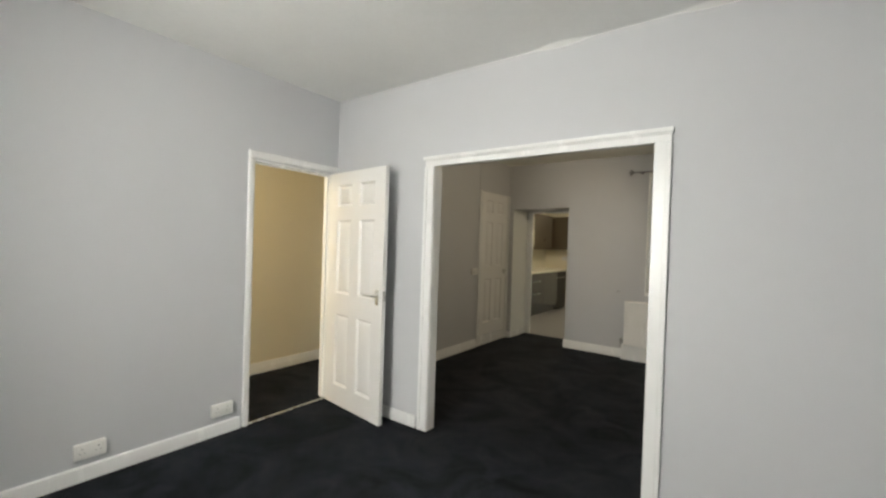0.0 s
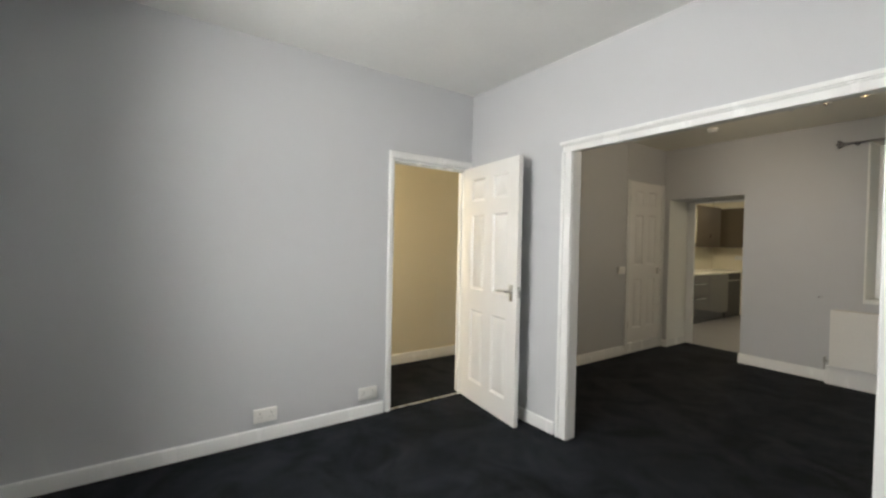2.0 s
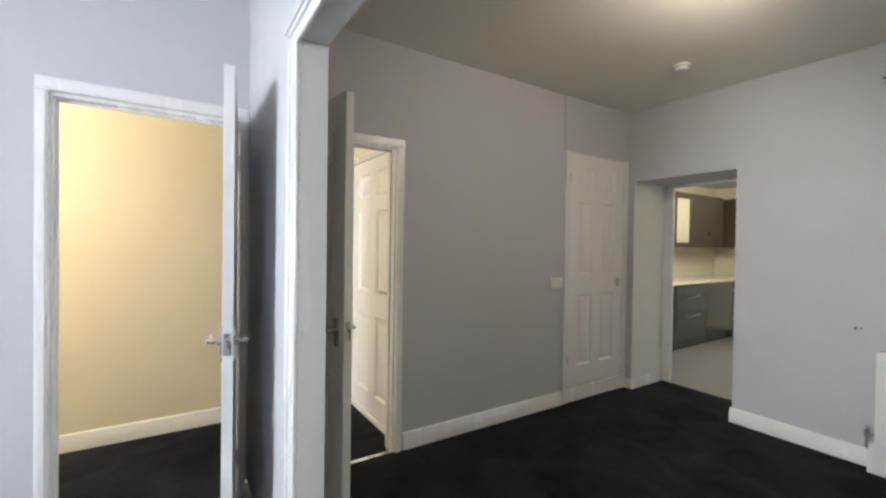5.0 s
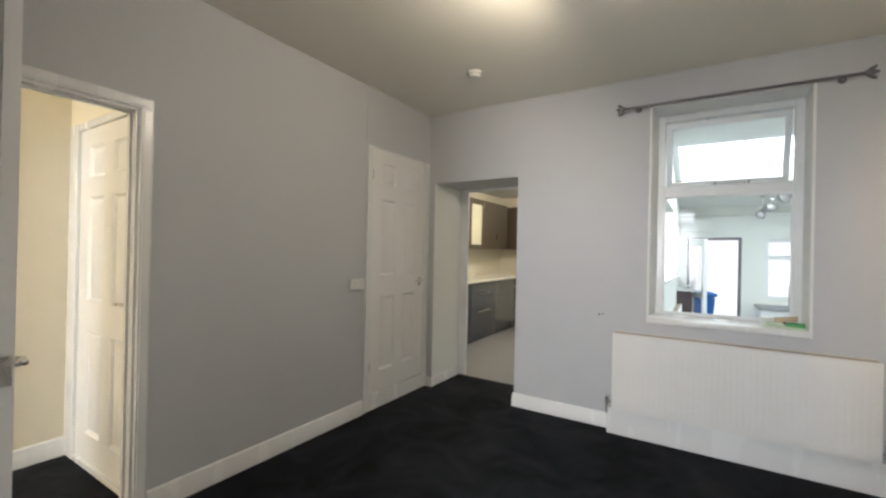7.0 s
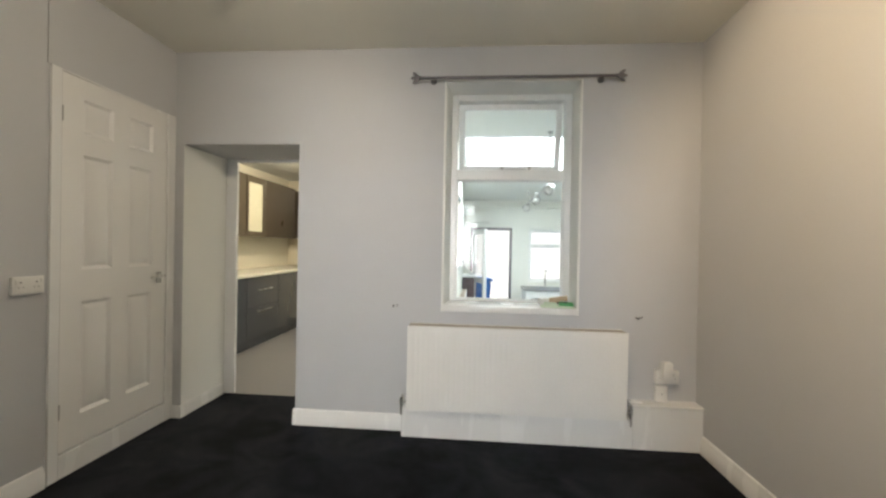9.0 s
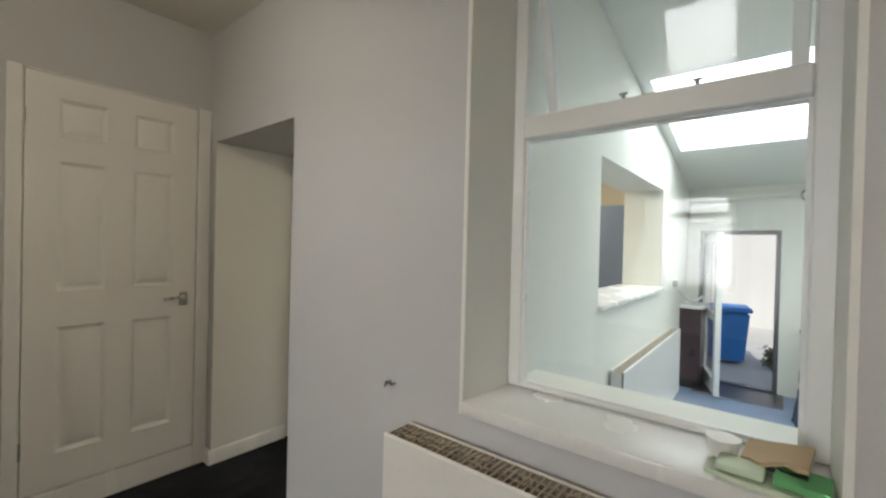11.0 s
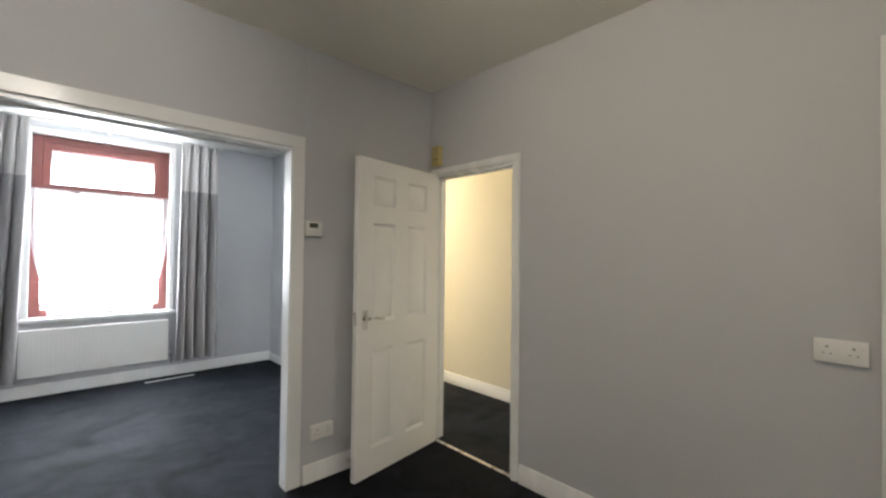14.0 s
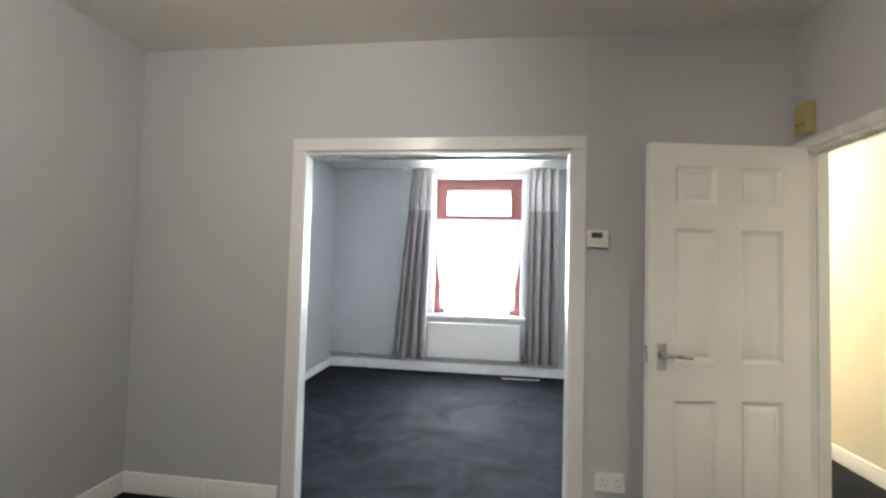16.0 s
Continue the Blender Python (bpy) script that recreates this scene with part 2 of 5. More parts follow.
# ---------------- mesh helpers ----------------


def bm_box(bm, x0, x1, y0, y1, z0, z1, bevel=0.0, seg=1, m=None):
    r = bmesh.ops.create_cube(bm, size=1.0)
    v = r["verts"]
    for w in v:
        w.co = Vector((x0 + (w.co.x + 0.5) * (x1 - x0), y0 + (w.co.y + 0.5) * (y1 - y0), z0 + (w.co.z + 0.5) * (z1 - z0)))
    if m is not None:
        bmesh.ops.transform(bm, matrix=m, verts=v)
    if bevel:
        es = list({e for w in v for e in w.link_edges})
        bmesh.ops.bevel(bm, geom=es, offset=bevel, segments=seg, affect="EDGES", profile=0.5)
    return bm


def box(*a, **k):
    return bm_box(bmesh.new(), *a, **k)


def boxes(rows, bevel=0.0):
    bm = bmesh.new()
    for r in rows:
        bm_box(bm, *r, bevel=bevel)
    return bm


def bm_cyl(bm, a, b, r0, r1=None, seg=16, cap=True):
    a, b = Vector(a), Vector(b)
    d = b - a
    m = Matrix.Translation((a + b) / 2) @ d.to_track_quat("Z", "Y").to_matrix().to_4x4()
    bmesh.ops.create_cone(bm, cap_ends=cap, segments=seg, radius1=r0, radius2=r0 if r1 is None else r1, depth=d.length, matrix=m)
    return bm


def cyl(a, b, r0, r1=None, seg=16):
    return bm_cyl(bmesh.new(), a, b, r0, r1, seg)


def bm_ball(bm, c, r, seg=14, sz=1.0):
    m = Matrix.Translation(c) @ Matrix.Diagonal((r, r, r * sz, 1))
    bmesh.ops.create_uvsphere(bm, u_segments=seg, v_segments=max(6, seg // 2), radius=1.0, matrix=m)
    return bm


def tube(points, r, seg=10):
    """A round bar through the points."""
    bm = bmesh.new()
    for p, q in zip(points, points[1:]):
        bm_cyl(bm, p, q, r, seg=seg)
    for p in points[1:-1]:
        bm_ball(bm, p, r * 1.0, seg)
    return bm


def extrude_profile(profile, along, length, flip=False):
    """A moulding: profile of (out, up) swept along +X for the length."""
    bm = bmesh.new()
    n = len(profile)
    a = [bm.verts.new((0, o, u)) for o, u in profile]
    b = [bm.verts.new((length, o, u)) for o, u in profile]
    for i in range(n):
        j = (i + 1) % n
        bm.faces.new((a[i], a[j], b[j], b[i]))
    bm.faces.new(a[::-1])
    bm.faces.new(b)
    bmesh.ops.transform(bm, matrix=along, verts=bm.verts)
    bmesh.ops.recalc_face_normals(bm, faces=bm.faces)
    return bm


def mesh_object(name, bm, material, smooth=True):
    me = bpy.data.meshes.new(name)
    bmesh.ops.recalc_face_normals(bm, faces=bm.faces)
    bm.to_mesh(me)
    bm.free()
    me.materials.append(material)
    if smooth:
        me.shade_smooth()
        me.set_sharp_from_angle(angle=radians(35))
    return new(name, me)


def part(name, bm, material, parent, label=""):
    ob = mesh_object(name, bm, material)
    ob.parent = parent
    if label:
        ob["label"] = label
    return ob


def empty(name, label, category, group="", kind="", m=None):
    ob = new(name)
    ob.empty_display_size = 0.05
    if m is not None:
        ob.matrix_world = m
    return tagged(ob, label, category, group, kind)


def thing(name, bm, material, label, category, group="", kind=""):
    return tagged(mesh_object(name, bm, material), label, category, group, kind)


def structure(name, bm, material, label, category):
    return thing(name, bm, material, label, category, "", "structure")

# ---------------- plan ----------------
XE = 3.65            # east wall of both rooms
YF = -3.06           # front wall face
YB, YK = 3.356, 3.87  # back wall, its two faces
HA, HB = 2.654, 2.645
D0, D1 = 0.0, 0.075  # dividing wall
OX0, OX1, OZ = 1.090, 2.588, 2.008   # wide opening
KX0, KX1, KZ = 0.075, 0.938, 1.982   # kitchen doorway
WX0, WX1, WZ0, WZ1 = 1.972, 2.878, 0.832, 2.41  # back window
FX0, FX1, FZ0, FZ1 = 1.10, 2.33, 0.70, 2.57     # front window
HX = -1.08           # far hall wall
EX0, EX1, EY = 1.97, 4.3, 7.70       # lean-to
EZ = -0.06

# ---------------- structure ----------------
structure("floor", boxes([(HX - 0.1, XE + 0.1, YF - 0.1, YB, -0.12, 0.0), (KX0, KX1, YB, YK, -0.12, 0.0)]), M_CARPET, "charcoal cut-pile carpet with brushed lighter patches", "carpet floor")
structure("kitchen_floor", box(-1.15, 1.75, YK, 7.55, -0.12, -0.004), M_VINYL, "grey vinyl kitchen floor", "vinyl floor")
structure("lean_to_floor", box(1.75, EX1, YK + 0.1, EY + 0.14, EZ - 0.12, EZ), M_EXFLOOR, "blue-grey vinyl floor of the lean-to", "vinyl floor")

T = 0.10
DA0, DA1, DZ = -0.80, -0.045, 2.0    # front room doorway
DB0, DB1 = 0.125, 0.885              # dining room doorway
CU0, CU1, CZ = 2.515, 3.30, 2.172    # cupboard doorway
structure("wall_hall", boxes([
    (-T, 0, YF, DA0, 0, 2.75), (-T, 0, DA0, DA1, DZ, 2.75), (-T, 0, DA1, DB0, 0, 2.75), (-T, 0, DB0, DB1, DZ, 2.75),
    (-T, 0, DB1, CU0, 0, 2.75), (-T, 0, CU0, CU1, CZ, 2.75), (-T, 0, CU1, YB, 0, 2.75)]), M_GREY, "pale grey painted plaster wall beside the hall", "wall")
structure("wall_divider", boxes([
    (0, OX0, D0, D1, 0, 2.75), (OX0, OX1, D0, D1, OZ, 2.75), (OX1, XE, D0, D1, 0, 2.75)]), M_GREY, "pale grey wall with a wide opening between rooms", "wall")
structure("wall_back", boxes([
    (-T, KX0, YB, YK, 0, 2.75), (KX0, KX1, YB, YK, KZ, 2.75), (KX1, WX0, YB, YK, 0, 2.75),
    (WX0, WX1, YB, YK, 0, WZ0), (WX0, WX1, YB, YK, WZ1, 2.75), (WX1, XE, YB, YK, 0, 2.75)]), M_GREY, "thick pale grey wall with doorway and window", "wall")
structure("divider_facing", box(0.0, 1.013, D1, D1 + 0.005, 0.0, HB), M_GREY, "grey boarded section of the dividing wall", "wall panel")
structure("wall_east", boxes([(XE, XE + 0.12, YF, YK, 0, 2.75)]), M_GREY, "pale grey painted side wall", "wall")
structure("wall_front", boxes([
    (HX, FX0, YF - 0.28, YF, -0.1, 2.75), (FX0, FX1, YF - 0.28, YF, -0.1, FZ0), (FX0, FX1, YF - 0.28, YF, FZ1, 2.75), (FX1, XE + 0.12, YF - 0.28, YF, -0.1, 2.75)]), M_GREY, "pale grey front wall with a tall window", "wall")
structure("wall_hall_far", boxes([(HX - 0.1, HX, YF, 0.98, 0, 2.75)]), M_CREAM, "cream painted far wall of the hall", "wall")
structure("wall_hall_end", boxes([(HX, -0.98, 0.93, 1.03, 0, 2.75), (-0.98, -T, 0.93, 1.03, 2.06, 2.75)]), M_CREAM, "cream painted end wall of the hall", "wall")
structure("hall_lining", boxes([(-T - 0.006, -T - 0.001, YF, DA0 - 0.06, 0, 2.72), (-T - 0.006, -T - 0.001, DA1, DB0, 0, 2.72)]), M_CREAM, "cream paint on the hall side of the wall", "wall")
structure("ceiling_front", box(0.0, XE + 0.1, YF - 0.25, D0, HA, HA + 0.12), M_ARTEX, "old white ceiling with rough patched plaster", "ceiling")
structure("ceiling_dining", box(0.0, XE + 0.1, D1, YK, HB, HB + 0.12), M_CEIL, "plain off-white ceiling", "ceiling")
structure("ceiling_hall", box(HX - 0.1, -0.0, YF - 0.25, 1.03, 2.69, 2.80), M_CEIL, "plain off-white hall ceiling", "ceiling")
structure("overdoor_panel", box(-0.02, 0.006, CU0 - 0.055, YB, 2.18, HB), M_GREY, "grey boxed panel above the cupboard door", "wall panel")
structure("cupboard_back", boxes([(-0.75, -0.7, CU0 - 0.1, YB, 0, 2.3), (-0.7, -T, CU0 - 0.1, CU0 - 0.05, 0, 2.3)]), M_CREAM, "plain wall closing the cupboard", "wall")

# kitchen shell
structure("kitchen_wall_west", box(-1.15, -1.05, YK - 0.5, 7.55, 0, 2.6), M_CREAM, "cream painted kitchen wall", "wall")
structure("kitchen_wall_far", box(-1.05, 1.75, 7.45, 7.55, 0, 2.6), M_CREAM, "cream painted kitchen end wall", "wall")
structure("kitchen_wall_near", box(-1.05, -T, YK - 0.1, YK, 0, 2.6), M_CREAM, "cream painted kitchen wall beside the doorway", "wall")
structure("kitchen_ceiling", box(-1.15, 1.75, YK, 7.55, 2.36, 2.46), M_CEIL, "off-white kitchen ceiling", "ceiling")
PY0, PY1, PZ0, PZ1 = 4.67, 6.35, 1.03, 1.92
structure("kitchen_wall_east", boxes([
    (1.64, EX0, YK, PY0, -0.1, 3.5), (1.64, EX0, PY0, PY1, -0.1, PZ0), (1.64, EX0, PY0, PY1, PZ1, 3.5), (1.64, EX0, PY1, EY, -0.1, 3.5)]), M_WHITEWALL, "white wall with a deep serving hatch", "wall")

# lean-to shell, with a sloping roof and a rooflight
DX0, DX1, DTOP = 2.09, 2.80, 1.62
GX0, GX1, GZ0, GZ1 = 3.08, 3.95, 0.70, 1.60
structure("lean_to_end_wall", boxes([
    (EX0, DX0, EY, EY + 0.14, EZ - 0.1, 2.2), (DX0, DX1, EY, EY + 0.14, DTOP, 2.2), (DX1, GX0, EY, EY + 0.14, EZ - 0.1, 2.2),
    (GX0, GX1, EY, EY + 0.14, EZ - 0.1, GZ0), (GX0, GX1, EY, EY + 0.14, GZ1, 2.2), (GX1, EX1, EY, EY + 0.14, EZ - 0.1, 2.2)]), M_WHITEWALL, "white end wall with a garden door and window", "wall")
structure("lean_to_wall_east", box(EX1, EX1 + 0.12, YK, EY + 0.14, EZ - 0.1, 3.5), M_WHITEWALL, "white side wall of the lean-to", "wall")
structure("lean_to_house_wall", boxes([(EX0, EX1, YK + 0.0, YK + 0.02, 2.5, 3.5), (WX1 + 0.02, EX1, YK, YK + 0.02, EZ, 2.5)]), M_WHITEWALL, "white painted outside of the house wall", "wall")


def slope(y):
    return 2.08 + (EY - y) * 0.21


def roof_slab(x0, x1, y0, y1):
    bm = bmesh.new()
    bm_box(bm, x0, x1, y0, y1, 0, 0.1)
    for v in bm.verts:
        v.co.z += slope(v.co.y)
    return bm


RX0, RX1, RY0, RY1 = 2.00, 4.1, 5.35, 6.68
_roof = bmesh.new()
for _r in ((EX0 - 0.1, EX1 + 0.1, YK - 0.0, RY0), (EX0 - 0.1, EX1 + 0.1, RY1, EY + 0.2), (EX0 - 0.1, RX0, RY0, RY1), (RX1, EX1 + 0.1, RY0, RY1)):
    _b = roof_slab(*_r)
    _me = bpy.data.meshes.new("tmp")
    _b.to_mesh(_me)
    _b.free()
    _roof.from_mesh(_me)
    bpy.data.meshes.remove(_me)
structure("lean_to_ceiling", _roof, M_WHITEWALL, "white sloping ceiling with a rooflight", "ceiling")

# outside
structure("ground", box(-400, 400, -400, 400, -0.40, -0.16), M_CONC, "pale concrete ground", "ground")
structure("yard_wall", boxes([(-2.0, 6.5, 13.0, 13.2, -0.2, 1.9), (-2.0, 6.5, 12.97, 13.23, 1.9, 1.98)]), M_RENDER, "pale rendered yard wall with coping", "wall")

# unseen storey and pitched roof, added to keep sun off lean-to and yard
UX0, UX1, UY0, UY1 = HX - 0.2, XE + 0.12, YF - 0.28, YK
UYM = (UY0 + UY1) / 2
_up = boxes([(UX0, UX1, UY0, UY0 + 0.2, 2.82, 6.4), (UX0, UX1, UY1 - 0.2, UY1, 2.82, 6.4), (UX0, UX0 + 0.2, UY0 + 0.2, UY1 - 0.2, 2.82, 6.4), (UX1 - 0.2, UX1, UY0 + 0.2, UY1 - 0.2, 2.82, 6.4)])
_gable = boxes([(x, x + 0.2, UY0, UY1, 6.4, 8.1) for x in (UX0, UX1 - 0.2)])
for _v in _gable.verts:
    if _v.co.z > 7:
        _v.co.y = UYM + (0.03 if _v.co.y > UYM else -0.03)
structure("upper_storey_shade_block", _up, M_RENDER, "plain pale upper storey, unseen, added to shade the yard", "house wall")
structure("gable_shade_block", _gable, M_RENDER, "plain pale gables, unseen, added to shade the yard", "house wall")
_rf = bmesh.new()
bm_box(_rf, UX0 - 0.1, UX1 + 0.1, UY0 - 0.2, UYM, 6.42, 6.54)
bm_box(_rf, UX0 - 0.1, UX1 + 0.1, UYM, UY1 + 0.2, 6.42, 6.54)
for _v in _rf.verts:
    _v.co.z += 1.75 * (1 - abs(_v.co.y - UYM) / (UY1 - UYM)) if abs(_v.co.y - UYM) < UY1 - UYM else -0.1
structure("roof_shade_block", _rf, M_SLATE, "plain grey pitched roof, unseen, added to shade the yard", "roof")


def ragged_strip(x0, x1, y, z, seed):
    """Old filler where ceiling and wall meet: a thin uneven strip."""
    rnd = random.Random(seed)
    bm = bmesh.new()
    n = int((x1 - x0) / 0.02)
    w, rows = 0.012, []
    for i in range(n + 1):
        x = x0 + (x1 - x0) * i / n
        patch = max(0.0, noise.noise(Vector((x * 2.3, seed * 1.7, 0.0))) - 0.08) * 0.12
        w = min(0.045, max(0.0025, 0.6 * w + 0.4 * (patch + rnd.uniform(0.0, 0.006))))
        rows.append([bm.verts.new((x, y - w, z - 0.0005)), bm.verts.new((x, y - w * 0.6, z - 0.001 - w * 0.2)), bm.verts.new((x, y, z - 0.002 - w * 0.5)), bm.verts.new((x, y, z))])
    for p, q in zip(rows, rows[1:]):
        for k in range(3):
            bm.faces.new((p[k], q[k], q[k + 1], p[k + 1]))
    return bm


structure("ceiling_edge_filler", ragged_strip(0.9, XE, D0, HA, 4), M_ARTEX, "uneven white filler along the ceiling edge", "trim")

# ---------------- skirting ----------------
SK_A = [(0, 0), (0.016, 0), (0.016, 0.068), (0.012, 0.082), (0.004, 0.088), (0, 0.088)]
SK_B = [(0, 0), (0.02, 0), (0.02, 0.075), (0.014, 0.085), (0.014, 0.095), (0.008, 0.108), (0, 0.112)]


def skirting(name, prof, x0, y0, x1, y1, room, z=0.0):
    """Runs from the first point to the second, with the room on its left."""
    d = Vector((x1 - x0, y1 - y0, 0))
    ang = math.degrees(math.atan2(d.y, d.x))
    return structure(name, extrude_profile(prof, pose(x0, y0, z, 0, 0, ang), d.length), M_GLOSS, "white glossed skirting board in the " + room, "skirting")


skirting("baseboard_front_hall_side", SK_A, 0, DA0 - 0.05, 0, YF, "front room")
skirting("baseboard_front_divider_side", SK_A, OX0 - 0.1, D0, 0, D0, "front room")
skirting("baseboard_front_divider_east", SK_A, XE, D0, OX1 + 0.1, D0, "front room")
skirting("baseboard_front_window_side", SK_B, 0, YF, XE, YF, "front room")
skirting("baseboard_front_east", SK_A, XE, YF, XE, D0, "front room")
skirting("baseboard_dining_hall_side", SK_B, 0, CU0 - 0.055, 0, DB1 + 0.055, "dining room")
skirting("baseboard_dining_back", SK_B, 1.715, YB, KX1 - 0.012, YB, "dining room")
skirting("baseboard_dining_back_stub", SK_A, KX0, YB, 0, YB, "dining room")
skirting("baseboard_dining_east", SK_B, XE, D1, XE, 3.25, "dining room")
skirting("baseboard_dining_divider_west", SK_B, 0, D1, OX0 - 0.09, D1, "dining room")
skirting("baseboard_dining_divider_east", SK_B, OX1 + 0.09, D1, XE, D1, "dining room")
skirting("baseboard_doorway_reveal", SK_A, KX0, YK - 0.02, KX0, YB - 0.016, "kitchen doorway")
skirting("baseboard_hall_far", SK_B, HX, 0.93, HX, YF, "hall")

# ---------------- wide opening lining and architraves ----------------
opening = empty("opening_trim", "white glossed lining and moulded architrave round the opening", "door trim", kind="structure")
part("lining", boxes([(OX0, OX0 + 0.012, D0, D1 + 0.012, 0, OZ), (OX1 - 0.012, OX1, D0, D1 + 0.012, 0, OZ), (OX0 + 0.012, OX1 - 0.012, D0, D1 + 0.012, OZ - 0.012, OZ)]), M_GLOSS, opening)


def jamb_strip(x_out, x_in, y_wall, s, top, band=True):
    """Upright architrave with a raised outer band; s: side to which it stands out."""
    lo, hi = min(x_out, x_in), max(x_out, x_in)
    w = (hi - lo)
    mid = x_out + (x_in - x_out) * 0.32
    bm = bmesh.new()
    for a, b, t in ((lo, hi, 0.014), (min(x_out, mid), max(x_out, mid), 0.024))[:2 if band else 1]:
        y0, y1 = sorted((y_wall, y_wall + s * t))
        o = 0.002 if t > 0.02 else 0.0   # the raised band stands proud all round
        bm_box(bm, a - (o if x_out < x_in else -o), b + (o if x_out > x_in else -o), y0, y1, 0.002 if o else 0.0, top - o, bevel=0.003)
    return bm


def head_strip(x0, x1, z0, z1, y_wall, s, cap=False, band=True):
    bm = bmesh.new()
    rows = [(z0, z1, 0.014), (z1 - (z1 - z0) * 0.34, z1, 0.024)]
    if not band:
        rows = rows[:1]
    if cap:
        rows.append((z1 - 0.012, z1 + 0.010, 0.034))
    for a, b, t in rows:
        y0, y1 = sorted((y_wall, y_wall + s * t))
        o = 0.01 if t > 0.03 else 0.002 if t > 0.02 else 0.0
        bm_box(bm, x0 - o, x1 + o, y0, y1, a, b + (0.002 if o else 0.0), bevel=0.003)
    return bm


part("architrave", jamb_strip(1.02, 1.100, D0 - 0.001, -1, 1.985), M_GLOSS, opening)
part("architrave", jamb_strip(2.66, 2.582, D0 - 0.001, -1, 1.985), M_GLOSS, opening)
part("architrave", head_strip(1.02, 2.66, 1.985, 2.045, D0 - 0.001, -1, True), M_GLOSS, opening)
part("architrave", jamb_strip(1.015, OX0 + 0.004, D1, 1, 2.018, band=False), M_GLOSS, opening)
part("architrave", jamb_strip(2.66, OX1 - 0.004, D1, 1, 2.018, band=False), M_GLOSS, opening)
part("architrave", head_strip(1.015, 2.66, 2.018, 2.09, D1, 1, band=False), M_GLOSS, opening)

# ---------------- doors ----------------


def door_slab(w, h, t, cells, depth=0.015):
    """A slab in the XZ plane, thickness along Y, with a bevelled recess for every panel on both faces."""
    bm = bmesh.new()
    xs = sorted({0.0, w, *[c[0] for c in cells], *[c[1] for c in cells]})
    zs = sorted({0.0, h, *[c[2] for c in cells], *[c[3] for c in cells]})
    for y in (0.0, t):
        grid = {(i, j): bm.verts.new((x, y, z)) for i, x in enumerate(xs) for j, z in enumerate(zs)}
        s = depth if y == 0 else -depth
        for i in range(len(xs) - 1):
            for j in range(len(zs) - 1):
                quad = [grid[i, j], grid[i + 1, j], grid[i + 1, j + 1], grid[i, j + 1]]
                c = (xs[i] + 1e-6, zs[j] + 1e-6)
                hit = [k for k in cells if k[0] <= c[0] <= k[1] and k[2] <= c[1] <= k[3]]
                if hit:
                    b = 0.016
                    x0, x1, z0, z1 = hit[0]
                    inn = [bm.verts.new((x0 + b, y + s, z0 + b)), bm.verts.new((x1 - b, y + s, z0 + b)), bm.verts.new((x1 - b, y + s, z1 - b)), bm.verts.new((x0 + b, y + s, z1 - b))]
                    for k in range(4):
                        bm.faces.new((quad[k], quad[(k + 1) % 4], inn[(k + 1) % 4], inn[k]))
                    bm.faces.new(inn)
                else:
                    bm.faces.new(quad)
    for a, b in (((0, 0), (w, 0)), ((w, 0), (w, h)), ((w, h), (0, h)), ((0, h), (0, 0))):
        va = [bm.verts.new((a[0], 0, a[1])), bm.verts.new((b[0], 0, b[1])), bm.verts.new((b[0], t, b[1])), bm.verts.new((a[0], t, a[1]))]
        bm.faces.new(va)
    bmesh.ops.remove_doubles(bm, verts=bm.verts, dist=1e-5)
    return bm


def raised_panel(x0, x1, z0, z1, y, s):
    """The raised field of a door panel: a shallow frustum that comes back nearly to the face."""
    bm = bmesh.new()
    a, b = 0.024, 0.050
    low = [bm.verts.new(p) for p in ((x0 + a, y + s * 0.0145, z0 + a), (x1 - a, y + s * 0.0145, z0 + a), (x1 - a, y + s * 0.0145, z1 - a), (x0 + a, y + s * 0.0145, z1 - a))]
    top = [bm.verts.new(p) for p in ((x0 + b, y + s * 0.0020, z0 + b), (x1 - b, y + s * 0.0020, z0 + b), (x1 - b, y + s * 0.0020, z1 - b), (x0 + b, y + s * 0.0020, z1 - b))]
    for k in range(4):
        bm.faces.new((low[k], low[(k + 1) % 4], top[(k + 1) % 4], top[k]))
    bm.faces.new(top)
    bm.faces.new(low[::-1])
    return bm


def lever_handle(parent, x, z, y, s, toward, half=0.06, metal=None):
    """Lever on a square backplate; s: side on which it stands out; toward: way of the lever along X."""
    y0, y1 = sorted((y, y + s * 0.007))
    h = part("handle", box(x - 0.021, x + 0.021, y0, y1, z - half, z + half, bevel=0.002), metal or M_CHROME, parent, "brushed chrome lever handle")
    part("lever", tube([(x, y + s * 0.004, z + 0.012), (x, y + s * 0.045, z + 0.012), (x + toward * 0.03, y + s * 0.052, z + 0.014), (x + toward * 0.115, y + s * 0.048, z + 0.008)], 0.0085, 10), M_CHROME, h)
    part("spindle_collar", cyl((x, y + s * 0.006, z + 0.012), (x, y + s * 0.018, z + 0.012), 0.014), M_CHROME, h)


